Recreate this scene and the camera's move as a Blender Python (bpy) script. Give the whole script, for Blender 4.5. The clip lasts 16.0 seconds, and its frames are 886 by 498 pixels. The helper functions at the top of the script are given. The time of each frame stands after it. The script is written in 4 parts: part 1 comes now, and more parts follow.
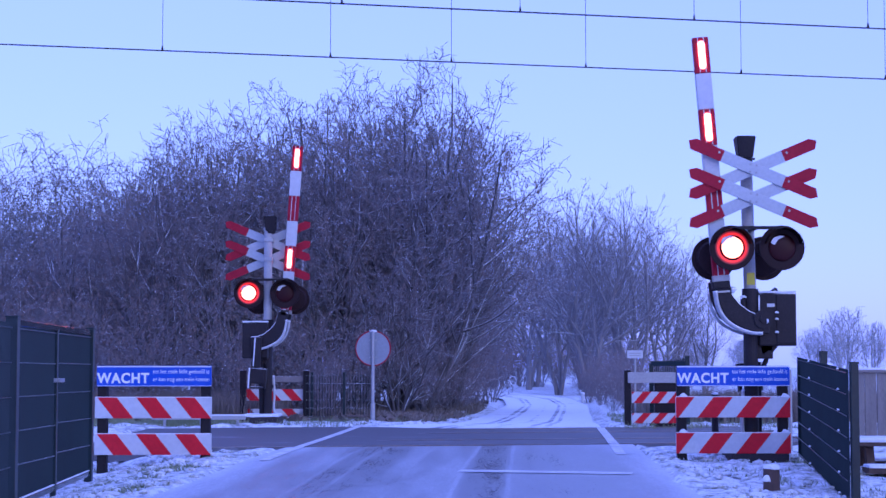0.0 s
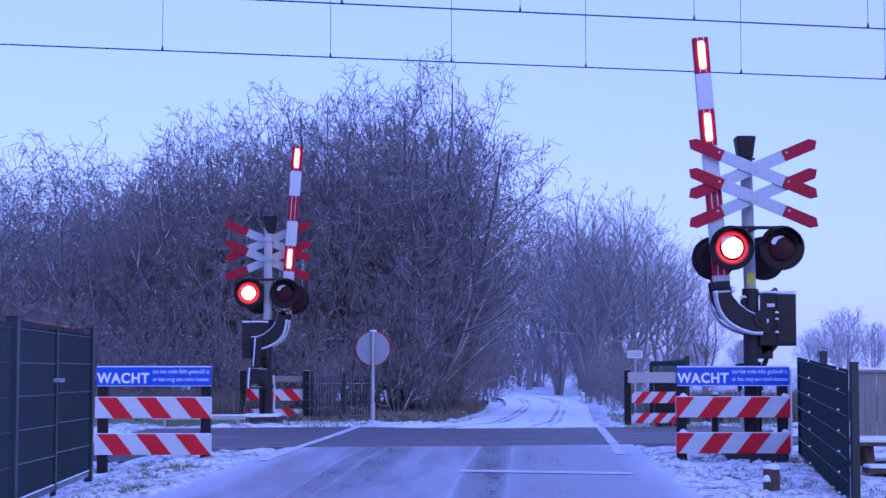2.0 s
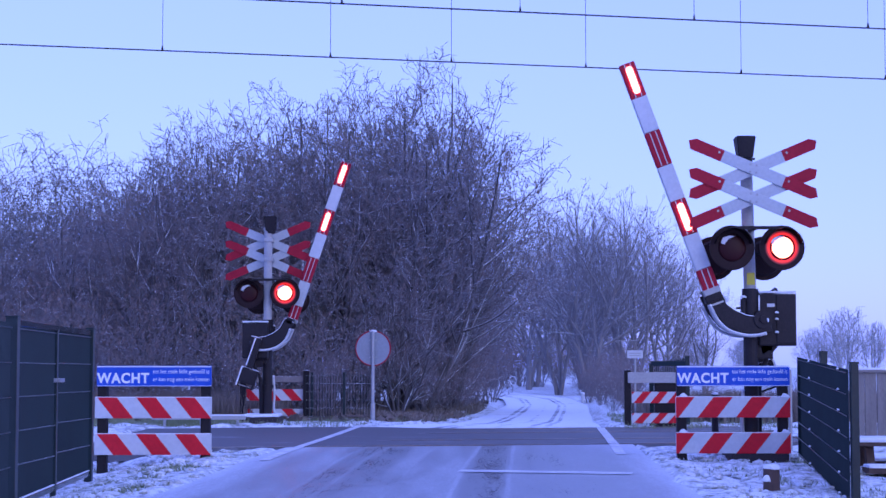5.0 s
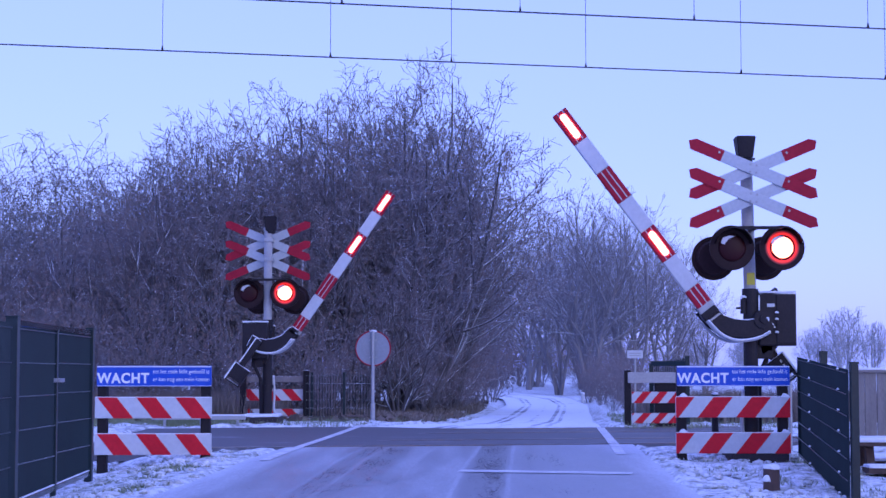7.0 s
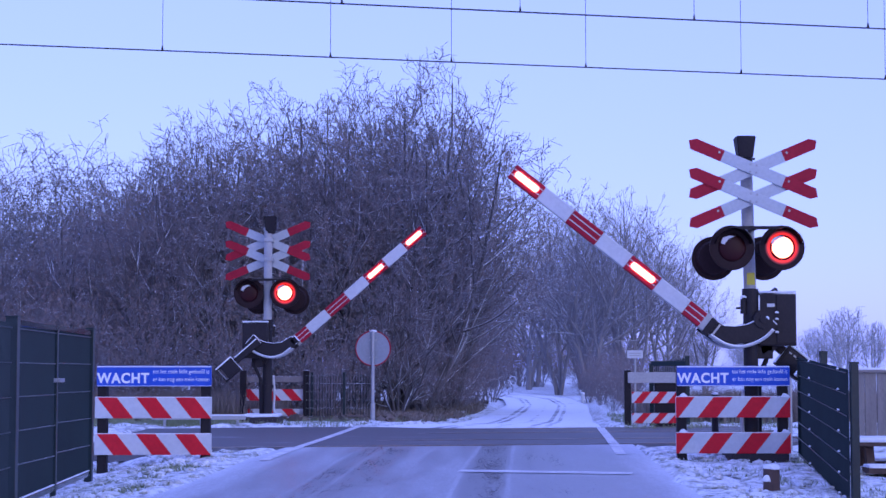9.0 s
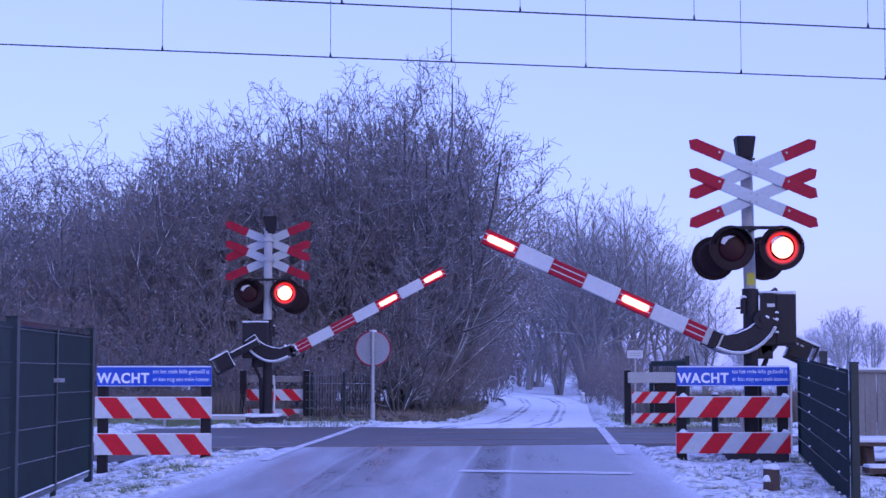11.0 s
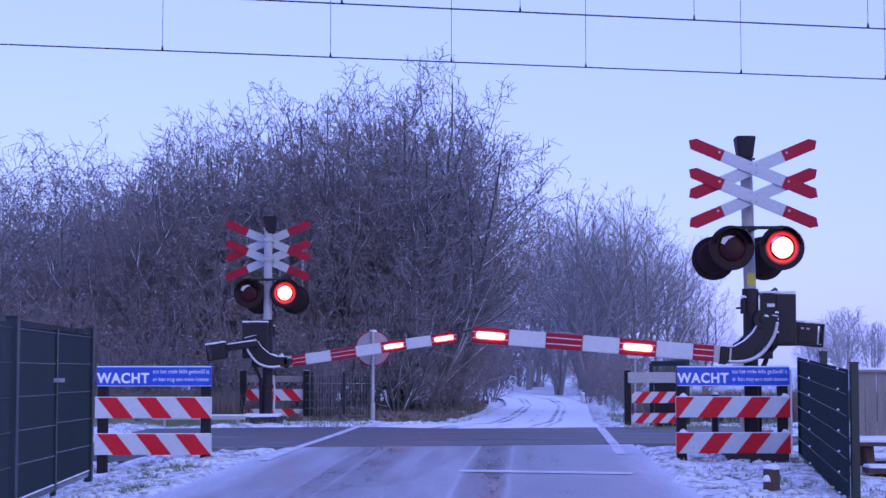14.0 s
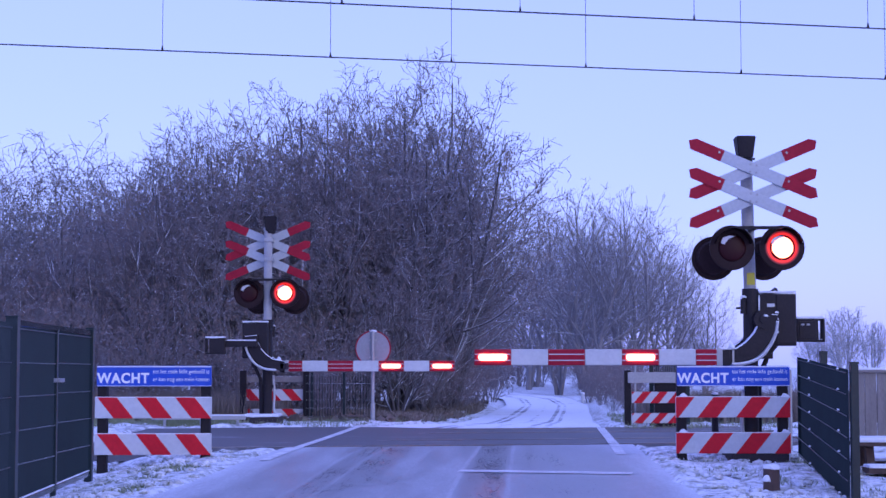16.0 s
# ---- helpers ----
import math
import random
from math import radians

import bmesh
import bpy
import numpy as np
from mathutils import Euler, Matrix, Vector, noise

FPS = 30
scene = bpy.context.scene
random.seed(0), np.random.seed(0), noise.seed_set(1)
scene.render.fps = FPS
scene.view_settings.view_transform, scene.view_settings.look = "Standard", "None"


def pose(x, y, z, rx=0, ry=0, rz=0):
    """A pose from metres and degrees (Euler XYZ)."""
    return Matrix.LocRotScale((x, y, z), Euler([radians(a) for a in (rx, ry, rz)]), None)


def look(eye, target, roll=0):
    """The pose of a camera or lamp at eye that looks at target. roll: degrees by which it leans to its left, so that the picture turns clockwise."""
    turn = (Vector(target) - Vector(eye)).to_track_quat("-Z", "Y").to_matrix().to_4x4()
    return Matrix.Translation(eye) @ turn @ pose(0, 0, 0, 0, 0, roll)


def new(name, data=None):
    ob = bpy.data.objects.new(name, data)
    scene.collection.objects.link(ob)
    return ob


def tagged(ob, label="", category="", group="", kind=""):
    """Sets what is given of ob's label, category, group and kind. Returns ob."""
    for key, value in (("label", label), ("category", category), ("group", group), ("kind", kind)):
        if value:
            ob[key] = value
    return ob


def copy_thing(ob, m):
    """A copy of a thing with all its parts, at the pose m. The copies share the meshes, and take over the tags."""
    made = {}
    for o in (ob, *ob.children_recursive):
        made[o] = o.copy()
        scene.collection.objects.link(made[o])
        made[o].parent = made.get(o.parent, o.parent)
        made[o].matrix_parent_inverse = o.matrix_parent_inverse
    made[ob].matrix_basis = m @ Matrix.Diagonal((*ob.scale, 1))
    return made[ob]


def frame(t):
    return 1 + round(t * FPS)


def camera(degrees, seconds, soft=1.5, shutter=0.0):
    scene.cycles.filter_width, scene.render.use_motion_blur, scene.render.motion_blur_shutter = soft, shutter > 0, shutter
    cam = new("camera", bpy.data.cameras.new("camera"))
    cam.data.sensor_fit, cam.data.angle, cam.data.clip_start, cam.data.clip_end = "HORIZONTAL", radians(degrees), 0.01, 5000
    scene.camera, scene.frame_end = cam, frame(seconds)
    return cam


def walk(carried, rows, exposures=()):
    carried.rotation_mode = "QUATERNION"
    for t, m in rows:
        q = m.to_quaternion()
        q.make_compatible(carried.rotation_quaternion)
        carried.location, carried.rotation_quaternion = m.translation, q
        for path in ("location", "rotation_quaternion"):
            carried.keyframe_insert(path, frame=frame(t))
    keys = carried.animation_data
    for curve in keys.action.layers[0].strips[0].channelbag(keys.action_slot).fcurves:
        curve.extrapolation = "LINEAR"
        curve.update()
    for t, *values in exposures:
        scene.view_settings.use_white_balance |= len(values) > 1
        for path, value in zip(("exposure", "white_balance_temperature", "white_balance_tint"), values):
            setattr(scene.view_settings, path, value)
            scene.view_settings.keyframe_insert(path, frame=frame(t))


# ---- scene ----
cam = camera(29.3, 16.0, soft=1.5)
EYE = pose(0, 0, 1.03, 93.99, 0, 0)
walk(cam, [(0, EYE), (16.0, EYE)],
     exposures=[(0, 0.06, 5420, 17), (4.2, 0.05, 5620, 14), (9.0, 0.05, 6060, 12.5), (12.5, 0.05, 6300, 11.5), (16.0, 0.05, 6350, 11.5)])

# ---- light: a closed winter sky at dusk ----
world = bpy.data.worlds.new("world")
scene.world = world
world.use_nodes = True
wn, wl = world.node_tree.nodes, world.node_tree.links
sky = wn.new("ShaderNodeTexSky")
sky.sky_type, sky.sun_disc = "NISHITA", False
sky.sun_elevation, sky.sun_rotation = radians(14), radians(150)
bg_sky = wn["Background"]
bg_sky.inputs[1].default_value = 0.05
cloud = wn.new("ShaderNodeBackground")
cloud.inputs[0].default_value = (0.44, 0.545, 1.8, 1)
cloud.inputs[1].default_value = 0.74
both = wn.new("ShaderNodeAddShader")
wl.new(sky.outputs[0], bg_sky.inputs[0])
wl.new(bg_sky.outputs[0], both.inputs[0])
wl.new(cloud.outputs[0], both.inputs[1])
wl.new(both.outputs[0], wn["World Output"].inputs[0])
sun_data = bpy.data.lights.new("sun", "SUN")
sun_data.energy, sun_data.angle, sun_data.color = 0.5, radians(40), (0.62, 0.78, 1.0)
sun = new("sun", sun_data)
sun.matrix_world = look((10, -17, 12), (0, 0, 0))


# ---- materials ----
def material(name, base, other=None, rough=0.6, metal=0.0, scale=10.0, coarse=1.0, bump=0.15, snow=0.0, spec=0.4, stretch=(1, 1, 1), random_tint=0.0):
    """Base colour broken up by grain and stains; snow: how readily upward faces carry snow."""
    m = bpy.data.materials.new(name)
    m.use_nodes = True
    n, l = m.node_tree.nodes, m.node_tree.links
    bsdf = n["Principled BSDF"]
    bsdf.inputs["Metallic"].default_value = metal
    bsdf.inputs["Specular IOR Level"].default_value = spec
    co = n.new("ShaderNodeTexCoord")
    mp = n.new("ShaderNodeMapping")
    mp.inputs["Scale"].default_value = stretch
    l.new(co.outputs["Object"], mp.inputs[0])
    fine, big = n.new("ShaderNodeTexNoise"), n.new("ShaderNodeTexNoise")
    fine.inputs["Scale"].default_value, fine.inputs["Detail"].default_value = scale * 6, 4
    big.inputs["Scale"].default_value, big.inputs["Detail"].default_value = coarse, 6
    l.new(mp.outputs[0], fine.inputs[0])
    l.new(mp.outputs[0], big.inputs[0])
    other = other or tuple(c * 0.6 for c in base)
    add = n.new("ShaderNodeMath")
    add.operation = "ADD"
    l.new(fine.outputs[0], add.inputs[0])
    l.new(big.outputs[0], add.inputs[1])
    ramp = n.new("ShaderNodeMapRange")
    ramp.inputs["From Min"].default_value, ramp.inputs["From Max"].default_value = 0.75, 1.25
    l.new(add.outputs[0], ramp.inputs[0])
    mix = n.new("ShaderNodeMix")
    mix.data_type = "RGBA"
    mix.inputs[6].default_value, mix.inputs[7].default_value = (*base, 1), (*other, 1)
    l.new(ramp.outputs[0], mix.inputs[0])
    colour = mix.outputs[2]
    if random_tint:
        info = n.new("ShaderNodeObjectInfo")
        hsv = n.new("ShaderNodeHueSaturation")
        span = n.new("ShaderNodeMapRange")
        span.inputs["To Min"].default_value, span.inputs["To Max"].default_value = 1 - random_tint, 1 + random_tint
        l.new(info.outputs["Random"], span.inputs[0])
        l.new(span.outputs[0], hsv.inputs["Value"])
        l.new(colour, hsv.inputs["Color"])
        colour = hsv.outputs[0]
    rr = n.new("ShaderNodeMapRange")
    rr.inputs["To Min"].default_value, rr.inputs["To Max"].default_value = max(0.05, rough - 0.12), min(1, rough + 0.12)
    l.new(big.outputs[0], rr.inputs[0])
    l.new(rr.outputs[0], bsdf.inputs["Roughness"])
    if snow:
        geo, sep = n.new("ShaderNodeNewGeometry"), n.new("ShaderNodeSeparateXYZ")
        l.new(geo.outputs["Normal"], sep.inputs[0])
        sum_ = n.new("ShaderNodeMath")
        sum_.operation = "ADD"
        l.new(sep.outputs[2], sum_.inputs[0])
        l.new(big.outputs[0], sum_.inputs[1])
        cover = n.new("ShaderNodeMapRange")
        cover.inputs["From Min"].default_value, cover.inputs["From Max"].default_value = 1.5 - snow, 1.65 - snow
        l.new(sum_.outputs[0], cover.inputs[0])
        white = n.new("ShaderNodeMix")
        white.data_type = "RGBA"
        white.inputs[7].default_value = (0.8, 0.82, 0.86, 1)
        l.new(cover.outputs[0], white.inputs[0])
        l.new(colour, white.inputs[6])
        colour = white.outputs[2]
    l.new(colour, bsdf.inputs["Base Color"])
    if bump:
        b = n.new("ShaderNodeBump")
        b.inputs["Strength"].default_value, b.inputs["Distance"].default_value = bump, 0.01
        l.new(add.outputs[0], b.inputs["Height"])
        l.new(b.outputs[0], bsdf.inputs["Normal"])
    return m


def glow_material(name, colour, strength):
    m = bpy.data.materials.new(name)
    m.use_nodes = True
    b = m.node_tree.nodes["Principled BSDF"]
    b.inputs["Base Color"].default_value = (0.3, 0.01, 0.01, 1)
    b.inputs["Emission Color"].default_value = (*colour, 1)
    b.inputs["Emission Strength"].default_value = strength
    return m


def patchy(name, low, high, snow_colour, scale, lo, hi, stretch=(1, 1, 1), detail=8, rough=0.8, bump=0.5, tracks=None, edge=0.0, speck=22.0, grain=0.35, edge_from=0.43, sway=1.0):
    """Ground with snow lying in drifts: two ground colours and snow by noise. tracks: how strongly wheels cleared it, along a strip's UV."""
    m = bpy.data.materials.new(name)
    m.use_nodes = True
    n, l = m.node_tree.nodes, m.node_tree.links
    bsdf = n["Principled BSDF"]
    bsdf.inputs["Specular IOR Level"].default_value = 0.3
    co, mp = n.new("ShaderNodeTexCoord"), n.new("ShaderNodeMapping")
    mp.inputs["Scale"].default_value = stretch
    l.new(co.outputs["Object"], mp.inputs[0])

    def noise_tex(s, d):
        t = n.new("ShaderNodeTexNoise")
        t.inputs["Scale"].default_value, t.inputs["Detail"].default_value = s, d
        l.new(mp.outputs[0], t.inputs[0])
        return t.outputs[0]

    def calc(op, a, b):
        k = n.new("ShaderNodeMath")
        k.operation = op
        for i, v in enumerate((a, b)):
            if isinstance(v, (int, float)):
                k.inputs[i].default_value = v
            else:
                l.new(v, k.inputs[i])
        return k.outputs[0]
    a, c, g = noise_tex(scale, detail), noise_tex(scale * 0.22, 4), noise_tex(scale * 9, 3)
    soil = n.new("ShaderNodeMix")
    soil.data_type = "RGBA"
    soil.inputs[6].default_value, soil.inputs[7].default_value = (*low, 1), (*high, 1)
    l.new(g, soil.inputs[0])
    amount = calc("ADD", calc("MULTIPLY", calc("ADD", calc("MULTIPLY", calc("SUBTRACT", a, 0.5), sway), 0.5), 0.6), calc("MULTIPLY", c, 0.4))
    amount = calc("ADD", amount, calc("MULTIPLY", g, 0.2))
    dots = n.new("ShaderNodeTexNoise")
    dots.inputs["Scale"].default_value, dots.inputs["Detail"].default_value = speck, 5
    l.new(co.outputs["Object"], dots.inputs[0])
    amount = calc("ADD", amount, calc("MULTIPLY", calc("SUBTRACT", dots.outputs[0], 0.5), grain))
    if tracks:
        uv, sep = n.new("ShaderNodeUVMap"), n.new("ShaderNodeSeparateXYZ")
        l.new(uv.outputs[0], sep.inputs[0])
        for centre, width, depth in tracks:
            off = calc("ABSOLUTE", calc("SUBTRACT", calc("ADD", sep.outputs[0], calc("MULTIPLY", c, 0.06)), centre + 0.03), 0)
            fall = n.new("ShaderNodeMapRange")
            fall.interpolation_type = "SMOOTHSTEP"
            fall.inputs["From Min"].default_value, fall.inputs["From Max"].default_value = width, width * 0.4
            fall.inputs["To Min"].default_value, fall.inputs["To Max"].default_value = 0, depth
            l.new(off, fall.inputs[0])
            amount = calc("SUBTRACT", amount, fall.outputs[0])
        if edge:
            out = calc("ABSOLUTE", calc("SUBTRACT", sep.outputs[0], 0.5), 0)
            rise = n.new("ShaderNodeMapRange")
            rise.inputs["From Min"].default_value, rise.inputs["From Max"].default_value = edge_from, 0.5
            rise.inputs["To Max"].default_value = edge
            l.new(out, rise.inputs[0])
            amount = calc("ADD", amount, rise.outputs[0])
    cover = n.new("ShaderNodeMapRange")
    cover.inputs["From Min"].default_value, cover.inputs["From Max"].default_value = lo, hi
    l.new(amount, cover.inputs[0])
    top = n.new("ShaderNodeMix")
    top.data_type = "RGBA"
    top.inputs[7].default_value = (*snow_colour, 1)
    l.new(cover.outputs[0], top.inputs[0])
    l.new(soil.outputs[2], top.inputs[6])
    l.new(top.outputs[2], bsdf.inputs["Base Color"])
    rr = n.new("ShaderNodeMapRange")
    rr.inputs["To Min"].default_value, rr.inputs["To Max"].default_value = rough, 0.9
    l.new(cover.outputs[0], rr.inputs[0])
    l.new(rr.outputs[0], bsdf.inputs["Roughness"])
    b = n.new("ShaderNodeBump")
    b.inputs["Strength"].default_value, b.inputs["Distance"].default_value = bump, 0.03
    l.new(calc("ADD", amount, calc("MULTIPLY", g, 0.2)), b.inputs["Height"])
    l.new(b.outputs[0], bsdf.inputs["Normal"])
    return m


SNOW = (0.8, 0.82, 0.86)
M_VERGE = patchy("snowy_grass", (0.09, 0.105, 0.05), (0.20, 0.21, 0.12), SNOW, 8.0, 0.42, 0.66, rough=0.9, bump=0.7)
M_ROAD = patchy("asphalt_with_thin_snow", (0.045, 0.043, 0.047), (0.085, 0.082, 0.088), (0.6, 0.62, 0.66), 1.6, 0.26, 1.0, stretch=(2.2, 0.3, 1), rough=0.16, bump=0.08, speck=45.0, grain=0.65, edge=0.36, edge_from=0.40, sway=0.7,
                tracks=[(0.30, 0.10, 0.10), (0.72, 0.07, 0.08), (0.595, 0.06, 0.15), (0.545, 0.007, -0.10), (0.645, 0.007, -0.10), (0.735, 0.006, -0.06), (0.285, 0.006, -0.10), (0.225, 0.006, -0.10), (0.42, 0.006, -0.05)])
M_DECK = patchy("wet_crossing_asphalt", (0.085, 0.083, 0.087), (0.14, 0.137, 0.14), (0.4, 0.42, 0.46), 2.5, 0.66, 1.0, stretch=(0.5, 1.5, 1), rough=0.6, bump=0.15)
M_LANE = patchy("lane_under_snow", (0.08, 0.08, 0.085), (0.16, 0.16, 0.17), SNOW, 1.6, 0.30, 0.52, stretch=(1, 0.35, 1), rough=0.7, bump=0.4,
                tracks=[(0.24, 0.03, 0.18), (0.31, 0.03, 0.2), (0.66, 0.03, 0.2), (0.73, 0.025, 0.16), (0.5, 0.02, 0.08)], edge=0.1)
M_SNOW = material("snow", SNOW, (0.7, 0.73, 0.78), rough=0.85, scale=14, coarse=3, bump=0.5)
M_LINE = material("worn_road_paint", (0.75, 0.75, 0.75), (0.42, 0.42, 0.44), rough=0.6, scale=8, coarse=4)
M_WHITE = material("white_paint", (0.55, 0.57, 0.59), (0.48, 0.50, 0.52), rough=0.5, scale=5, coarse=2.5, bump=0.03)
M_RED = material("red_reflective_paint", (0.60, 0.014, 0.028), (0.50, 0.012, 0.024), rough=0.55, scale=5, coarse=2.5, bump=0.03, spec=0.2)
M_RED_DULL = material("dull_crimson_reflective_film", (0.37, 0.010, 0.032), (0.29, 0.008, 0.026), rough=0.55, scale=5, coarse=2.5, bump=0.03, spec=0.2)
M_WHITE_DULL = material("dull_white_film", (0.47, 0.50, 0.52), (0.40, 0.43, 0.45), rough=0.5, scale=5, coarse=2.5, bump=0.03)
M_BLACK = material("black_steel", (0.017, 0.014, 0.018), (0.027, 0.023, 0.027), rough=0.5, scale=8, coarse=3, bump=0.08, spec=0.2)
M_BLACK_SNOW = material("black_steel_with_snow", (0.017, 0.014, 0.018), (0.027, 0.023, 0.027), rough=0.5, scale=8, coarse=3, bump=0.08, snow=0.75, spec=0.2)
M_HOUSING = material("maroon_black_lamp_board", (0.03, 0.014, 0.016), (0.02, 0.011, 0.012), rough=0.55, scale=6, coarse=3, bump=0.05, spec=0.15)
M_STEEL = material("galvanised_steel", (0.42, 0.43, 0.44), (0.3, 0.31, 0.32), rough=0.45, metal=0.7, scale=12, coarse=4, bump=0.05)
M_GREYPIPE = material("pale_grey_mast_paint", (0.42, 0.42, 0.42), (0.33, 0.33, 0.33), rough=0.5, scale=6, coarse=3, bump=0.04)
M_SIGN_BACK = material("grey_sign_back", (0.27, 0.295, 0.33), (0.22, 0.24, 0.27), rough=0.5, scale=6, coarse=3, bump=0.03)
M_BLUE = material("blue_sign_enamel", (0.02, 0.085, 0.52), (0.018, 0.07, 0.42), rough=0.35, scale=4, coarse=2, bump=0.02)
M_LETTER = material("white_lettering", (0.82, 0.83, 0.84), (0.7, 0.71, 0.72), rough=0.5, scale=6, bump=0)
M_POST = material("dark_recycled_plastic", (0.016, 0.013, 0.015), (0.028, 0.024, 0.026), rough=0.7, scale=8, coarse=4, bump=0.2, snow=0.7, spec=0.15)
M_GREEN = material("dark_green_coated_steel", (0.004, 0.014, 0.017), (0.008, 0.023, 0.026), rough=0.35, scale=6, coarse=2, bump=0.03)
M_WIRE_FROST = material("green_wire_with_frost", (0.10, 0.115, 0.12), (0.06, 0.075, 0.08), rough=0.5, scale=6, coarse=4, bump=0.03, snow=0.3)
M_FRAME = material("glossy_dark_green_frame", (0.005, 0.018, 0.02), (0.009, 0.026, 0.028), rough=0.08, scale=6, coarse=2, bump=0.0, spec=0.9)
M_LENS = material("dark_red_lens", (0.035, 0.004, 0.006), (0.025, 0.003, 0.005), rough=0.4, scale=20, coarse=6, bump=0.05, spec=0.2)
M_YELLOW = material("yellow_sticker", (0.62, 0.55, 0.05), (0.5, 0.44, 0.05), rough=0.5)
M_RAIL = material("rail_steel", (0.24, 0.22, 0.21), (0.14, 0.1, 0.08), rough=0.35, metal=0.9, scale=12, stretch=(0.2, 1, 1))
M_WIRE = material("dark_copper_wire", (0.03, 0.028, 0.03), (0.05, 0.045, 0.045), rough=0.6, metal=0.3)
M_CABLE = material("grey_cable_with_frost", (0.6, 0.61, 0.63), (0.4, 0.41, 0.43), rough=0.6, snow=0.6)
M_BARK = material("oak_bark_with_snow", (0.14, 0.13, 0.137), (0.08, 0.075, 0.08), rough=0.9, scale=9, coarse=1.3, bump=0.6, snow=0.70, random_tint=0.15)
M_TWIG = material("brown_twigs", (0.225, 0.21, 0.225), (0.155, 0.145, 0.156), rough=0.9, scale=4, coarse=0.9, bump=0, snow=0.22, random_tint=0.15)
# Lane tree wood lightened: distance haze put into the base colour.
M_HAZED = material("twigs_pale_for_haze", (0.25, 0.24, 0.25), (0.18, 0.17, 0.18), rough=0.9, scale=4, coarse=0.7, bump=0, snow=0.35, random_tint=0.1)
# Far trees paler still, their colour imitates the thicker haze.
M_HAZED_FAR = material("far_twigs_pale_for_haze", (0.42, 0.42, 0.44), (0.32, 0.32, 0.34), rough=0.9, scale=4, coarse=0.7, bump=0, snow=0.4, random_tint=0.1)
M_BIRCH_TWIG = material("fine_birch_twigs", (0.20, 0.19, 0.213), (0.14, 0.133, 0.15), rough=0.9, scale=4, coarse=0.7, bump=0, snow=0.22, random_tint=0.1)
M_BIRCH = material("birch_bark", (0.42, 0.40, 0.39), (0.07, 0.06, 0.06), rough=0.8, scale=2, coarse=3, bump=0.2, snow=0.6)
M_LEAF = material("dry_oak_leaves", (0.28, 0.205, 0.19), (0.18, 0.145, 0.145), rough=0.8, scale=4, coarse=0.8, bump=0, snow=0.25)
M_LITTER = material("leaf_litter_browns", (0.17, 0.13, 0.105), (0.10, 0.085, 0.07), rough=0.9, scale=3, coarse=0.6, bump=0, snow=0.1)
M_DRY = material("dead_brown_grass", (0.24, 0.20, 0.165), (0.15, 0.128, 0.11), rough=0.9, scale=4, coarse=1.2, bump=0, snow=0.25)
M_TUSSOCK = patchy("snow_on_tussocks", (0.12, 0.135, 0.07), (0.25, 0.25, 0.16), SNOW, 14.0, 0.44, 0.64, rough=0.9, bump=0.8, speck=40.0)
M_GRASS = material("frosted_grass_blades", (0.15, 0.19, 0.09), (0.30, 0.32, 0.21), rough=0.9, scale=4, coarse=1.5, bump=0, snow=0.5)
M_WOOD = material("weathered_grey_wood", (0.26, 0.24, 0.22), (0.17, 0.155, 0.145), rough=0.85, scale=6, coarse=2, stretch=(4, 4, 0.5), bump=0.3, snow=0.7)
M_BROWN = material("brown_painted_wood", (0.09, 0.055, 0.045), (0.06, 0.04, 0.034), rough=0.8, scale=6, coarse=2, bump=0.3, snow=0.72)
M_CONCRETE = material("stained_concrete", (0.16, 0.15, 0.15), (0.09, 0.085, 0.085), rough=0.9, scale=6, coarse=2, bump=0.4, snow=0.75)
M_FOOT = material("dark_stained_footing", (0.05, 0.04, 0.042), (0.03, 0.026, 0.028), rough=0.9, scale=6, coarse=2, bump=0.4, snow=0.6)
M_BALLAST = patchy("ballast_under_snow", (0.09, 0.08, 0.075), (0.2, 0.18, 0.17), SNOW, 9.0, 0.45, 0.6, rough=0.9, bump=0.9)
M_GLOW = glow_material("lit_red_signal", (1.0, 0.16, 0.10), 11)
# Painted bloom of a lit lamp: emission that fades outwards over the board.
M_GLOW_HALO = glow_material("painted_red_lamp_halo", (1.0, 0.02, 0.012), 1.3)
_n, _l = M_GLOW_HALO.node_tree.nodes, M_GLOW_HALO.node_tree.links
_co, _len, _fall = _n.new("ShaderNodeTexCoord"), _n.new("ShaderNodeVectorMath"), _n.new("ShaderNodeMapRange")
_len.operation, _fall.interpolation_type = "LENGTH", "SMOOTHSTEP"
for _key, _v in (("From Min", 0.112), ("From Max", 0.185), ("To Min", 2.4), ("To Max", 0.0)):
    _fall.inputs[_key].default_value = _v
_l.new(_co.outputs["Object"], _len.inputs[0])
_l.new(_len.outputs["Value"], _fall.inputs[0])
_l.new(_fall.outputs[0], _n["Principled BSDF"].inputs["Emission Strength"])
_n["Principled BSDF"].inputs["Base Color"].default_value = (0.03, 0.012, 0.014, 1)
M_GLOW_BAR = glow_material("lit_red_barrier_lamp", (1.0, 0.17, 0.14), 8)


# ---- shape helpers ----
def mesh_from(name, verts, faces, mats, smooth=False, index=None):
    me = bpy.data.meshes.new(name)
    me.from_pydata(verts, [], faces)
    for mt in (mats if isinstance(mats, (list, tuple)) else [mats]):
        me.materials.append(mt)
    if smooth:
        me.polygons.foreach_set("use_smooth", [True] * len(me.polygons))
    if index is not None:
        me.polygons.foreach_set("material_index", index)
    me.update()
    return me


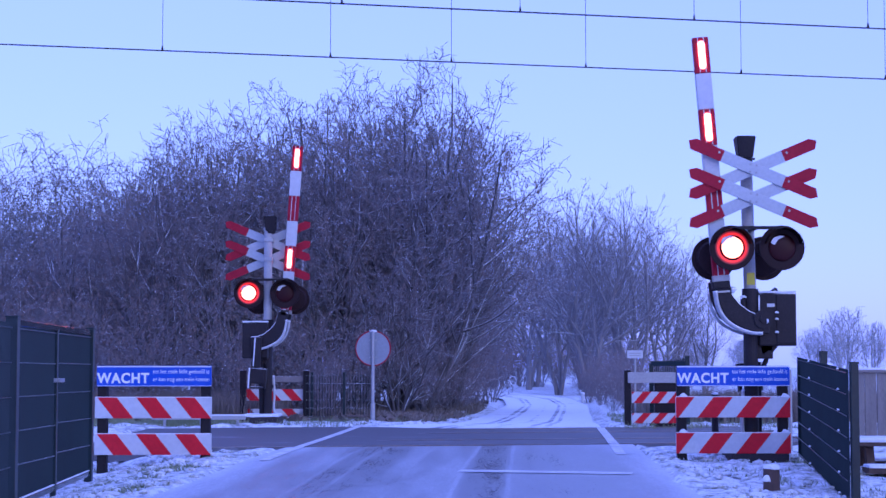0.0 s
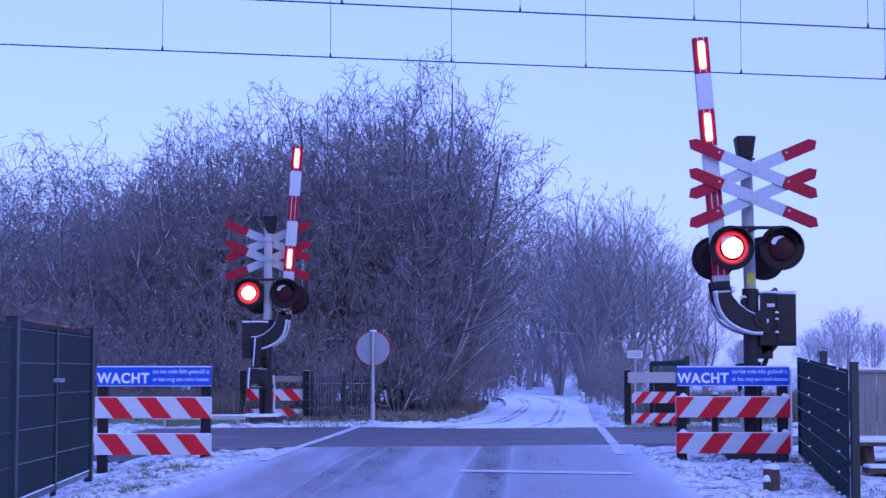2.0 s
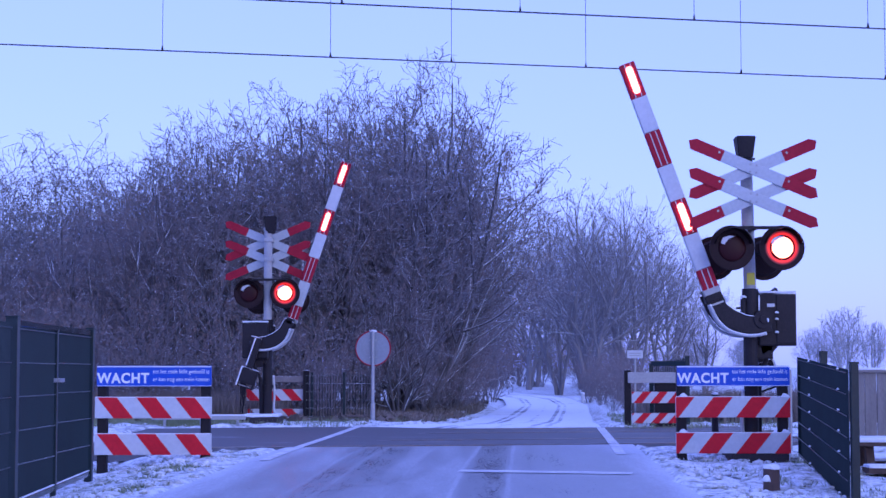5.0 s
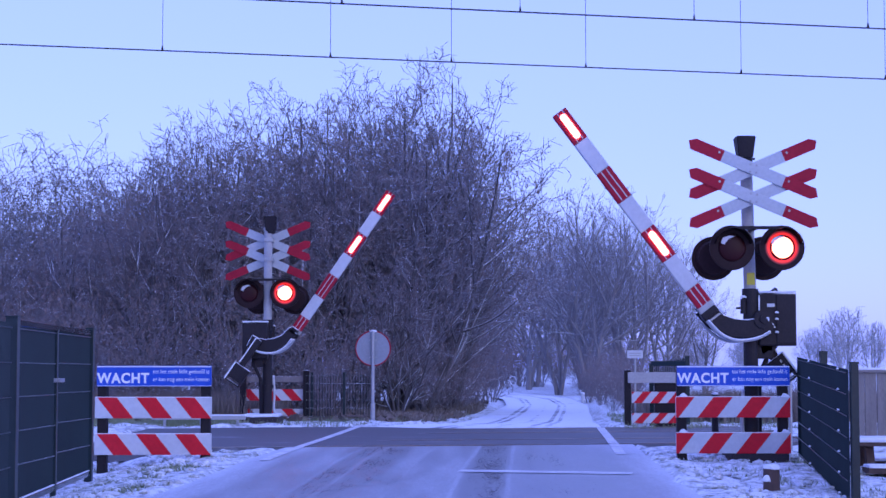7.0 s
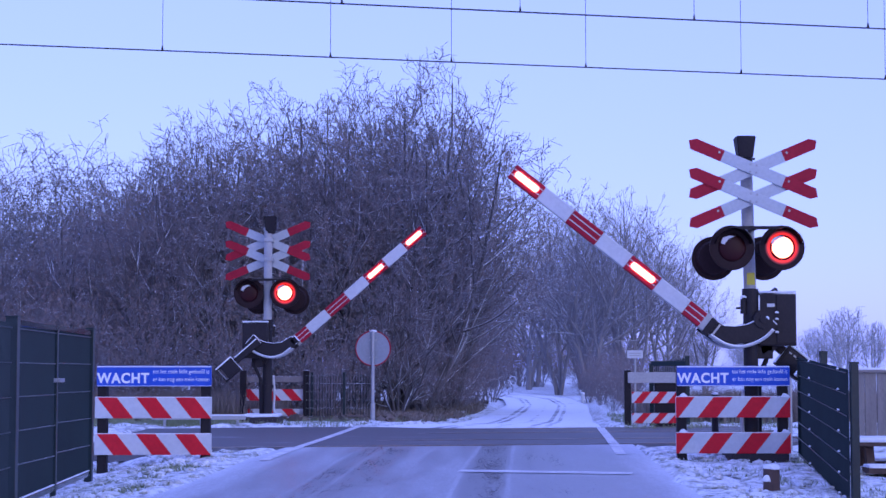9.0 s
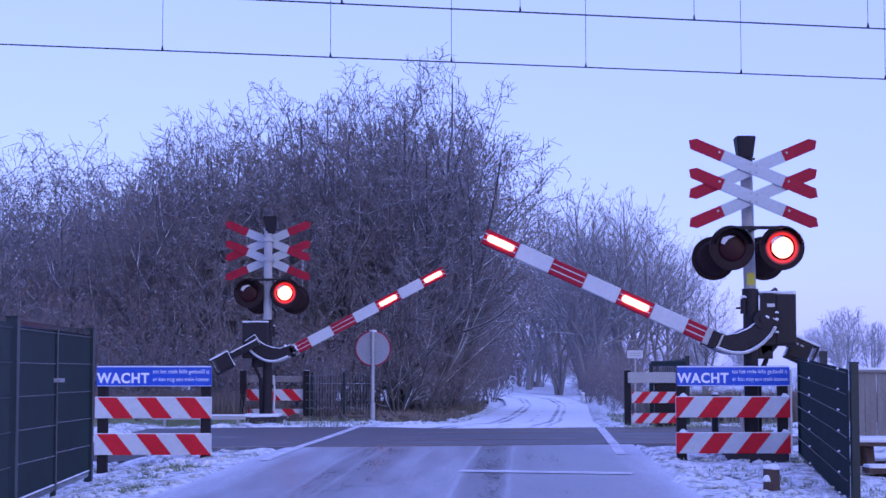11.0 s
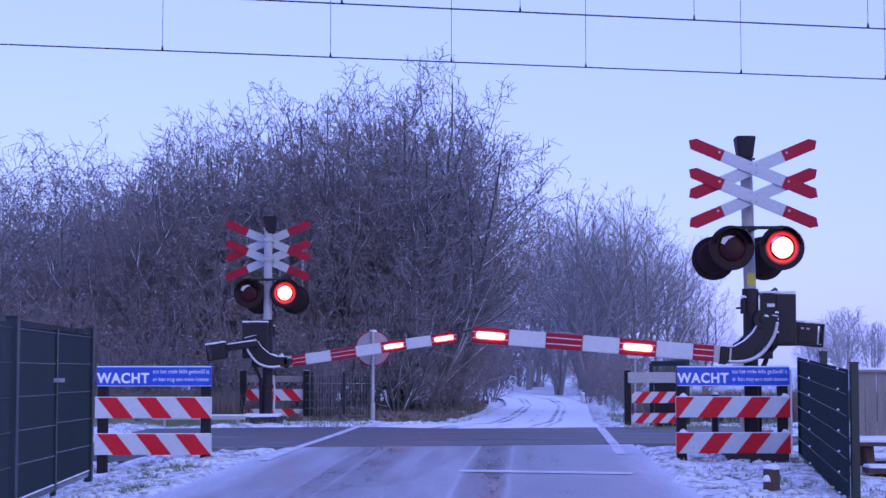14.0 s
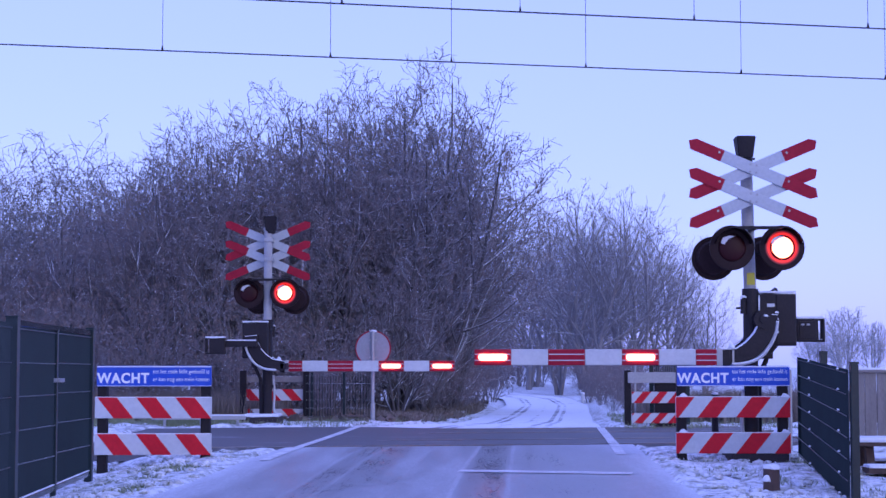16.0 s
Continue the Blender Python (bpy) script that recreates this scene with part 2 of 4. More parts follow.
def part(name, bm, mat, parent, label="", m=None, smooth=False):
    me = bpy.data.meshes.new(name)
    bm.to_mesh(me)
    bm.free()
    me.materials.append(mat)
    if smooth:
        me.polygons.foreach_set("use_smooth", [True] * len(me.polygons))
    ob = new(name, me)
    ob.parent = parent
    if m is not None:
        ob.matrix_basis = m
    if label:
        ob["label"] = label
    return ob


def thing(name, m, label, category, group="", kind=""):
    ob = new(name)
    ob.matrix_basis = m
    ob.empty_display_size = 0.1
    return tagged(ob, label, category, group, kind)


def box(bm, lo, hi, bevel=0.0, m=None):
    r = bmesh.ops.create_cube(bm, size=1.0)
    c = [(a + b) / 2 for a, b in zip(lo, hi)]
    s = [abs(b - a) for a, b in zip(lo, hi)]
    bmesh.ops.transform(bm, verts=r["verts"], matrix=(m or Matrix()) @ Matrix.Translation(c) @ Matrix.Diagonal((*s, 1)))
    if bevel:
        edges = list({e for v in r["verts"] for e in v.link_edges})
        bmesh.ops.bevel(bm, geom=edges, offset=bevel, segments=2, affect="EDGES", profile=0.6)
    return bm


def boxed(lo, hi, bevel=0.0, m=None):
    return box(bmesh.new(), lo, hi, bevel, m)


def rod(bm, a, b, ra, rb=None, sides=12, caps=True):
    a, b = Vector(a), Vector(b)
    d = b - a
    q = Vector((0, 0, 1)).rotation_difference(d.normalized()).to_matrix().to_4x4()
    bmesh.ops.create_cone(bm, cap_ends=caps, segments=sides, radius1=ra, radius2=ra if rb is None else rb, depth=d.length,
                          matrix=Matrix.Translation((a + b) / 2) @ q)
    return bm


def tube(points, radius, sides=8):
    """A bent pipe through the points."""
    bm = bmesh.new()
    pts = [Vector(p) for p in points]
    rings = []
    for i, p in enumerate(pts):
        d = (pts[min(i + 1, len(pts) - 1)] - pts[max(i - 1, 0)]).normalized()
        side = d.cross(Vector((0, 1, 0.01))).normalized()
        up = side.cross(d)
        rings.append([bm.verts.new(p + radius * (math.cos(k * math.tau / sides) * side + math.sin(k * math.tau / sides) * up)) for k in range(sides)])
    for r0, r1 in zip(rings, rings[1:]):
        for k in range(sides):
            bm.faces.new((r0[k], r0[(k + 1) % sides], r1[(k + 1) % sides], r1[k]))
    bm.faces.new(rings[0][::-1])
    bm.faces.new(rings[-1])
    bmesh.ops.recalc_face_normals(bm, faces=bm.faces)
    return bm


def rounded(points, steps=4):
    """The points joined by a smooth curve."""
    p = [Vector(q) for q in points]
    out = []
    for i in range(len(p) - 1):
        a, b0, c0, d = p[max(i - 1, 0)], p[i], p[i + 1], p[min(i + 2, len(p) - 1)]
        for k in range(steps):
            t = k / steps
            out.append(0.5 * ((2 * b0) + (c0 - a) * t + (2 * a - 5 * b0 + 4 * c0 - d) * t * t + (3 * b0 - a - 3 * c0 + d) * t ** 3))
    return out + [p[-1]]


def prism(outline, y0, y1, bevel=0.0):
    """A plate with the outline (x, z), from y0 to y1."""
    bm = bmesh.new()
    a = [bm.verts.new((x, y0, z)) for x, z in outline]
    b = [bm.verts.new((x, y1, z)) for x, z in outline]
    bm.faces.new(a)
    bm.faces.new(b[::-1])
    n = len(a)
    for i in range(n):
        bm.faces.new((a[i], b[i], b[(i + 1) % n], a[(i + 1) % n]))
    bmesh.ops.recalc_face_normals(bm, faces=bm.faces)
    if bevel:
        bmesh.ops.bevel(bm, geom=list(bm.edges), offset=bevel, segments=1, affect="EDGES")
    return bm


def dome(radius, bulge, sides=24, rings=4):
    """A shallow cap that bulges to -y, with a closed back."""
    bm = bmesh.new()
    tip = bm.verts.new((0, -bulge, 0))
    loops = []
    for i in range(1, rings + 1):
        a = i / rings * math.pi / 2
        loops.append([bm.verts.new((radius * math.sin(a) * math.cos(k * math.tau / sides), -bulge * math.cos(a), radius * math.sin(a) * math.sin(k * math.tau / sides))) for k in range(sides)])
    for k in range(sides):
        bm.faces.new((tip, loops[0][k], loops[0][(k + 1) % sides]))
        for r0, r1 in zip(loops, loops[1:]):
            bm.faces.new((r0[k], r1[k], r1[(k + 1) % sides], r0[(k + 1) % sides]))
    bm.faces.new(loops[-1])
    bmesh.ops.recalc_face_normals(bm, faces=bm.faces)
    return bm


def capsule(length, width, y0, y1, sides=8):
    """A flat rounded bar along x."""
    r, half = width / 2, length / 2 - width / 2
    outline = [(half + r * math.cos(a), r * math.sin(a)) for a in np.linspace(-math.pi / 2, math.pi / 2, sides)]
    outline += [(-half + r * math.cos(a), r * math.sin(a)) for a in np.linspace(math.pi / 2, 3 * math.pi / 2, sides)]
    return prism(outline, y0, y1)


def lump(bm, c, size, seed=0):
    """A soft heap of snow."""
    r = bmesh.ops.create_icosphere(bm, subdivisions=2, radius=1.0)
    for v in r["verts"]:
        k = 1 + 0.25 * noise.noise(v.co * 1.7 + Vector((seed, 0, 0)))
        v.co = Vector(c) + Vector((v.co.x * size[0] * k, v.co.y * size[1] * k, max(v.co.z, -0.15) * size[2] * k))
    return bm


def smooth_step(a, b, v):
    k = np.clip((v - a) / (b - a), 0, 1)
    return k * k * (3 - 2 * k)


# ---- ground, road, railway ----
SKEW = 0.22          # the tracks cross the road askew
TRACKS = (20.95, 24.66)


def ground_z(x, y):
    x, y = np.asarray(x, float), np.asarray(y, float)
    s = y - SKEW * x
    z = 0.07 * smooth_step(13.8, 20.2, s) * (1 - smooth_step(26.5, 32, s))
    z = z - 0.21 * smooth_step(-2.5, -3.8, x) * (1 - smooth_step(17.9, 20.4, y)) - 0.03 * smooth_step(2.1, 2.9, x) * (1 - smooth_step(18.0, 19.6, y)) - 0.05 * smooth_step(2.1, 3.0, x) * (1 - smooth_step(14, 17, y))
    z = z + 0.07 * np.exp(-((y - 30) / 6) ** 2) * smooth_step(0.2, -1.5, x)
    return z


def road_centre(y):
    return float(np.interp(y, (-30, 0, 13.5, 18, 25, 30, 35, 45, 53, 60, 70, 84), (-1.2, -0.7, -0.12, 0.10, 0.58, 1.45, 1.95, 2.75, 2.95, 2.6, 1.2, -2.2)))


def road_half(y):
    return float(np.interp(y, (0, 17, 25, 30, 36, 60, 84), (2.15, 1.98, 1.80, 1.2, 1.08, 1.05, 1.05)))


xs = np.unique(np.concatenate([np.linspace(-900, -60, 15), np.linspace(-60, -9, 18), np.linspace(-9, 9, 141), np.linspace(9, 60, 18), np.linspace(60, 900, 15)]))
ys = np.unique(np.concatenate([np.linspace(-300, -10, 8), np.linspace(-10, 11, 15), np.linspace(11, 36, 190), np.linspace(36, 100, 33), np.linspace(100, 2500, 14)]))
gx, gy = np.meshgrid(xs, ys)
gz = ground_z(gx, gy)
for i in range(gx.shape[0]):
    for j in range(gx.shape[1]):
        if abs(gx[i, j]) < 12 and 8 < gy[i, j] < 60:
            side = abs(gx[i, j] - road_centre(gy[i, j])) - road_half(gy[i, j])
            on_deck = 19.8 < gy[i, j] - SKEW * gx[i, j] < 26.1 and -4.5 < gx[i, j] < 4.8
            if side > 0.10 and not on_deck:
                gz[i, j] += 0.05 * noise.noise((gx[i, j] * 1.3, gy[i, j] * 1.3, 0)) + 0.045 * noise.noise((gx[i, j] * 4, gy[i, j] * 3, 5)) + 0.03 * abs(noise.noise((gx[i, j] * 9, gy[i, j] * 6, 2))) + 0.02
            else:
                gz[i, j] -= 0.05
cols = gx.shape[1]
faces = [(i * cols + j, i * cols + j + 1, (i + 1) * cols + j + 1, (i + 1) * cols + j) for i in range(gx.shape[0] - 1) for j in range(cols - 1)]
ground = new("ground", mesh_from("ground", np.stack([gx, gy, gz], -1).reshape(-1, 3).tolist(), faces, M_VERGE, smooth=True))
tagged(ground, "rough winter grass under patchy thin snow", "ground", kind="structure")


def strip(name, rows, mat, lift, across=13, crown=0.03, skirt=False):
    """A road surface over rows of (y, left x, right x), with a UV that runs across and along."""
    verts, uvs, faces = [], [], []
    for y0, xl, xr in rows:
        for k in range(across):
            f = k / (across - 1)
            x = xl + (xr - xl) * f
            y = y0(x) if callable(y0) else y0
            camber = crown * (1 - (2 * f - 1) ** 2) - (0.06 if skirt and y0 in (rows[0][0], rows[-1][0]) else 0)
            verts.append((x, y, float(ground_z(x, y)) + lift + camber))
            uvs.append((f, y))
    for i in range(len(rows) - 1):
        for k in range(across - 1):
            faces.append((i * across + k, i * across + k + 1, (i + 1) * across + k + 1, (i + 1) * across + k))
    me = mesh_from(name, verts, faces, mat, smooth=True)
    layer = me.uv_layers.new(name="UVMap")
    for lp in me.loops:
        layer.data[lp.index].uv = uvs[lp.vertex_index]
    return new(name, me)


near_rows = [(y, road_centre(y) - road_half(y) - 0.12, road_centre(y) + road_half(y) + 0.12) for y in np.linspace(-30, 21.6, 82)]
road = tagged(strip("road", near_rows, M_ROAD, 0.03, crown=0.0), "narrow asphalt road with thin streaky snow", "road", kind="structure")
lane_rows = [(y, road_centre(y) - road_half(y), road_centre(y) + road_half(y)) for y in np.linspace(25.4, 84, 90)]
lane = tagged(strip("road_1", lane_rows, M_LANE, 0.03, crown=0.0), "country lane under snow with dark wheel tracks", "road", kind="structure")
deck_rows = [((lambda x, s=s: s + SKEW * x), -4.3, 4.6) for s in (20.10, *np.linspace(20.15, 25.8, 24), 25.85)]
deck = tagged(strip("crossing_deck", deck_rows, M_DECK, 0.034, across=25, crown=0.0, skirt=True), "dark damp asphalt deck between the rails of the crossing", "road", kind="structure")

# rails let into the deck, ballast beyond it
along = Vector((1, SKEW, 0)).normalized()
across_dir = Vector((-along.y, along.x, 0))
for y0 in TRACKS:
    for side in (-0.72, 0.72):
        a = Vector((0, y0, 0.104)) + across_dir * side
        bm = bmesh.new()
        for off, w, zt in ((0, 0.035, 0.006), (0.06, 0.02, -0.012)):
            p = a + across_dir * off
            rot = Matrix.Translation(p) @ Matrix.Rotation(math.atan(SKEW), 4, "Z")
            if off == 0:
                box(bm, (-80, -w, -0.12), (80, w, zt), 0, rot)
        rail = part("rail", bm, M_RAIL, None)
        tagged(rail, "worn steel running rail let into the crossing", "rail", group="rails of the railway", kind="structure")
for lo, hi, nm in ((-90, -4.3, "track_bed"), (4.6, 90, "track_bed_1")):
    rows = [((lambda x, s=s: s + SKEW * x), lo, hi) for s in np.linspace(19.4, 26.2, 10)]
    tagged(strip(nm, rows, M_BALLAST, 0.0, across=40), "railway ballast under snow", "ballast", kind="structure")


def surface_z(x, y):
    """The top of road or deck."""
    z = float(ground_z(x, y))
    on_deck = 20.12 < y - SKEW * x < 25.83
    return z + (0.034 if on_deck else 0.03)


def line_mark(name, points, half, label):
    verts, faces = [], []
    dense = []
    for (x0, y0), (x1, y1) in zip(points, points[1:]):
        dense += [(x0 + (x1 - x0) * k / 12, y0 + (y1 - y0) * k / 12) for k in range(12)]
    dense.append(points[-1])
    for i, (x, y) in enumerate(dense):
        j, k = min(i + 1, len(dense) - 1), max(i - 1, 0)
        d = Vector((dense[j][0] - dense[k][0], dense[j][1] - dense[k][1])).normalized()
        w = half * (1 + 0.12 * noise.noise((x * 3, y * 3, 1)))
        for s in (-1, 1):
            px, py = x - s * d.y * w, y + s * d.x * w
            verts.append((px, py, surface_z(px, py) + 0.006))
    for i in range(len(dense) - 1):
        faces.append((2 * i, 2 * i + 1, 2 * i + 3, 2 * i + 2))
    ob = new(name, mesh_from(name, verts, faces, M_LINE))
    return tagged(ob, label, "road marking", kind="structure")


line_mark("road_line", [(-1.83, 17.36), (-1.53, 21.61), (-1.24, 25.86)], 0.055, "worn white edge line over the crossing")
line_mark("road_line_1", [(1.93, 18.48), (2.17, 22.29), (2.41, 26.10)], 0.06, "worn white edge line over the crossing")
line_mark("stop_line", [(0.15, 16.12), (1.76, 15.86)], 0.14, "thin white stop line half under snow")


# ---- barrier gates ----
LAMP_X = {1: ((-0.21, 0.32), (-0.37, 0.17)), -1: ((-0.29, 0.28), (-0.17, 0.40))}
BOOM_H, BOOM_D = 0.170, 0.09
PIVOTS = {1: (0.105, -0.135, 1.499), -1: (0.173, -0.135, 1.516)}
DROP, TIP, STRIPE = {1: 0.404, -1: 0.418}, {1: -3.073, -1: -3.14}, {1: 0.392, -1: 0.404}
keyed = {"booms": [], "left": [], "right": [], "inner": [], "outer": []}


def signal_lamp(gate, x, z, y, toward, store):
    """A round lamp on its black board; toward: -1 faces -y, 1 faces +y. The lit dome slides up to the lens when the lamp is on."""
    m = pose(x, y, z, 0, 0, 0 if toward < 0 else 180)
    bm = bmesh.new()
    rod(bm, (0, -0.012, 0), (0, 0.012, 0), 0.237, sides=36)
    rod(bm, (0, 0.012, 0), (0, 0.095, 0), 0.195, 0.175, sides=24)
    board = part("signal_lamp", bm, M_HOUSING, gate, "round black signal board with a red lamp", m)
    rim = bmesh.new()
    rod(rim, (0, -0.03, 0), (0, -0.012, 0), 0.238, 0.240, sides=36, caps=False)
    part("rim", rim, M_HOUSING, board)
    part("lens", dome(0.147, 0.03), M_LENS, board, "dark red glass lens", pose(0, -0.014, 0), smooth=True)
    hood = bmesh.new()
    arc = [radians(a) for a in np.linspace(10, 170, 18)]
    rows = []
    for yy, r in ((-0.013, 0.188), (-0.14, 0.192)):
        rows.append([hood.verts.new((r * math.cos(a), yy - (0.05 * math.sin(a) if yy < -0.1 else 0), r * math.sin(a) + 0.005)) for a in arc])
    for k in range(len(arc) - 1):
        hood.faces.new((rows[0][k], rows[0][k + 1], rows[1][k + 1], rows[1][k]))
    bmesh.ops.solidify(hood, geom=list(hood.faces), thickness=0.005)
    part("visor", hood, M_HOUSING, board, "curved black visor", smooth=True)
    lit = part("lit_dome", dome(0.118, 0.03), M_GLOW, board, "glowing red lamp", pose(0, 0.05, 0), smooth=True)
    lit.data.materials.append(M_GLOW_HALO)
    # Flange around the dome, carries the painted halo.
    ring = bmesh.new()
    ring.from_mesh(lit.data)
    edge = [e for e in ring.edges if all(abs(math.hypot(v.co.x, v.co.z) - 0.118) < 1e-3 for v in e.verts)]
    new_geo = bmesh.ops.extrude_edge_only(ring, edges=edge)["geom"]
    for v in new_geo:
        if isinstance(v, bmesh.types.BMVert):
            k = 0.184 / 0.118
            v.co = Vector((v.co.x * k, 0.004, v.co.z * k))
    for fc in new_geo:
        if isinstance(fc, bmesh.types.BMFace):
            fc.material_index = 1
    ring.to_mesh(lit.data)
    ring.free()
    # Added white wedge that stands in for bright sky in the visor gap.
    wedge = prism([(-0.125, 0.05), (-0.10, 0.105), (-0.03, 0.128), (0.03, 0.122), (-0.045, 0.085), (-0.085, 0.03)], -0.040, -0.032, 0.002)
    part("sky_wedge", wedge, M_SNOW, board, "pale wedge standing for sky seen past the visor")
    store.append(lit)
    return board


def cross_board(gate, x, z, rot, y, mirror):
    """One arm of a warning cross: white with red ends, cut to points."""
    half, w, red = 0.748, 0.064, 0.395
    base = pose(x, y, z, 0, rot, 0)
    flip = 1 if rot > 0 else -1
    mid = part("cross_arm", prism([(-half + red, -w), (half - red, -w), (half - red, w), (-half + red, w)], -0.008, 0.008, 0.002), M_WHITE_DULL, gate, "white cross board with red ends", base)
    for s in (-1, 1):
        f = s * flip
        tip = [(s * (half - red), f * w), (s * (half - 0.05), f * w), (s * half, -f * 0.015), (s * (half - 0.07), -f * w), (s * (half - red), -f * w)]
        part("red_end", prism(tip, -0.008, 0.008, 0.002), M_RED_DULL, mid, "red reflective end")
    for bx, bz in ((-0.4, 0.02), (0.4, 0.02), (-0.045, 0.03), (0.02, 0.045), (-0.02, -0.045), (0.045, -0.03)):
        bolt = bmesh.new()
        rod(bolt, (bx, -0.015, bz), (bx, -0.006, bz), 0.013, sides=8)
        part("bolt", bolt, M_STEEL, mid)
    return mid


def gate_thing(m, side, base, label):
    """A barrier gate. side: 1 as seen from the road's near side, -1 for the one that turns its back."""
    gate = thing("barrier_gate", m, label, "level crossing barrier", group="barrier gates of the crossing")
    bm = bmesh.new()
    rod(bm, (0, 0, 1.80), (-0.03 if side > 0 else 0.0, 0, 3.30), 0.066, sides=20)
    part("upper_mast", bm, M_GREYPIPE, gate, "pale grey steel mast", smooth=False)
    bm = bmesh.new()
    rod(bm, (0, 0, base), (0, 0, 1.83), 0.078, sides=20)
    rod(bm, (0, 0, 1.70), (0, 0, 1.83), 0.088, sides=20)
    rod(bm, (0, 0, base + 0.55), (0, 0, base + 0.60), 0.10, sides=20)
    part("lower_mast", bm, M_BLACK, gate, "black steel lower mast")
    part("snow_layer", boxed((-0.22, -0.18, base + 0.115), (0.34, 0.50, base + 0.15), 0.015), M_SNOW, gate, "layer of snow")
    part("foundation", boxed((-0.24, -0.20, base - 0.25), (0.36, 0.52, base + 0.12), 0.02), M_FOOT, gate, "dark concrete foot with snow on it")
    part("sticker", boxed((-0.045, -0.069, 1.87), (0.04, -0.063, 2.0)), M_YELLOW, gate, "yellow label on the mast")
    # hood on the mast's top
    hood = bmesh.new()
    r = bmesh.ops.create_cube(hood, size=1.0)
    for v in r["verts"]:
        k = 1.0 if v.co.z > 0 else 0.72
        v.co = Vector((v.co.x * 0.21 * k - 0.04, v.co.y * 0.24 * k, 3.355 + v.co.z * 0.24))
    bmesh.ops.bevel(hood, geom=list(hood.edges), offset=0.012, segments=2, affect="EDGES")
    rod(hood, (-0.03, 0, 3.2), (-0.03, 0, 3.3), 0.075, sides=16)
    rod(hood, (0.0, 0, 3.235), (0.07, 0, 3.235), 0.012, sides=8)
    part("bell", hood, M_BLACK, gate, "black bell housing on the mast top")
    # two warning crosses
    for zc in (3.10, 2.788):
        cross_board(gate, 0.005 if side > 0 else 0.03, zc, 22.9, -0.245, side)
        cross_board(gate, 0.005 if side > 0 else 0.03, zc, -22.9, -0.222, side)
    for zc in (3.10, 2.788):
        part("bracket", boxed((-0.075, -0.21, zc - 0.03), (0.06, 0.075, zc + 0.03), 0.004), M_STEEL, gate, "galvanised clamp")
    # lamps to both sides
    front, rear = LAMP_X[side]
    toward = -1 if side > 0 else 1
    for n_, (x, nearpair) in enumerate([(front[0], 1), (front[1], 1), (rear[0], 0), (rear[1], 0)]):
        wx = x if side > 0 else -x
        faces_away = (toward if nearpair else -toward) > 0
        yy = 0.12 if faces_away else -0.32
        wx -= 0.035 if yy < 0 and side > 0 else 0.0
        store = keyed["left"] if (n_ % 2 == 0) else keyed["right"]
        signal_lamp(gate, wx, 2.25 if nearpair else 2.165, yy, toward if nearpair else -toward, store)
    arm_z, lamp_y = 2.475, -0.33 if side > 0 else 0.13
    mid = sum(front) / 2 * side
    part("lamp_bar", boxed((mid - 0.32, lamp_y - 0.02, arm_z - 0.03), (mid + 0.25, lamp_y + 0.02, arm_z + 0.005), 0.005), M_BLACK, gate, "black bar that carries the lamps")
    part("bracket", boxed((-0.03, min(0, lamp_y), arm_z - 0.03), (0.03, max(0, lamp_y), arm_z), 0.004), M_BLACK, gate)
    part("lamp_bar", boxed((mid - 0.36, 0.015 * side - 0.02, 2.20), (mid + 0.36, 0.015 * side + 0.02, 2.24), 0.005), M_BLACK, gate)
    # drive box
    bx = 0.0 if side > 0 else -0.11
    part("drive_box", boxed((0.085 + bx, -0.05, 1.219), (0.485 + bx * 1.0, 0.24, 1.788), 0.015), M_BLACK_SNOW, gate, "black barrier drive box with snow on its lid")
    part("snow_layer", boxed((0.085 + bx, -0.055, 1.784), (0.485 + bx, 0.245, 1.805), 0.01), M_SNOW, gate, "thin layer of snow")
    part("snow_strip", boxed((0.078 + bx, -0.056, 1.40), (0.094 + bx, -0.044, 1.76), 0.004), M_SNOW, gate, "snow caught on the box's edge")
    for zz in (1.36, 1.50, 1.57):
        part("snow_clot", lump(bmesh.new(), (0.27 + bx, -0.066, zz), (0.022, 0.012, 0.02), zz), M_SNOW, gate, smooth=True)
    part("snow_clot", lump(bmesh.new(), (-0.085, -0.06, 1.735), (0.035, 0.035, 0.025), 2), M_SNOW, gate, "clot of snow", smooth=True)
    part("bracket", prism([(0.10 + bx, 1.22), (0.30 + bx, 1.22), (0.24 + bx, 1.15), (0.20 + bx, 1.17), (0.13 + bx, 1.12)], 0.0, 0.1, 0.004), M_BLACK, gate)
    part("box_door", boxed((0.27 + bx, -0.062, 1.245), (0.47 + bx, -0.045, 1.765), 0.006), M_BLACK, gate)
    part("nameplate", boxed((0.17, -0.066, 1.635), (0.25, -0.046, 1.67)), M_WHITE, gate, "small white plate")
    bm = bmesh.new()
    rod(bm, (0.21, 0.08, 1.78), (0.29, 0.08, 1.84), 0.014, sides=8)
    rod(bm, (0.29, 0.08, 1.84), (0.32, 0.08, 1.78), 0.012, sides=8)
    part("lifting_loop", bm, M_BLACK, gate)
    bm = bmesh.new()
    rod(bm, (-0.16, -0.05, 1.62), (0.0, -0.05, 1.63), 0.012, sides=8)
    part("crank", bm, M_BLACK, gate)
    bm = bmesh.new()
    rod(bm, (-0.085, -0.05, 1.56), (-0.085, -0.05, 1.72), 0.03, sides=10)
    part("crank_socket", bm, M_BLACK, gate)
    part("stay", tube(rounded([(-0.09, -0.02, base + 0.75), (-0.11, -0.03, base + 0.45), (-0.1, -0.03, base + 0.2), (-0.16, -0.06, base + 0.12)]), 0.02), M_CABLE, gate, "cable down to the foot", smooth=True)
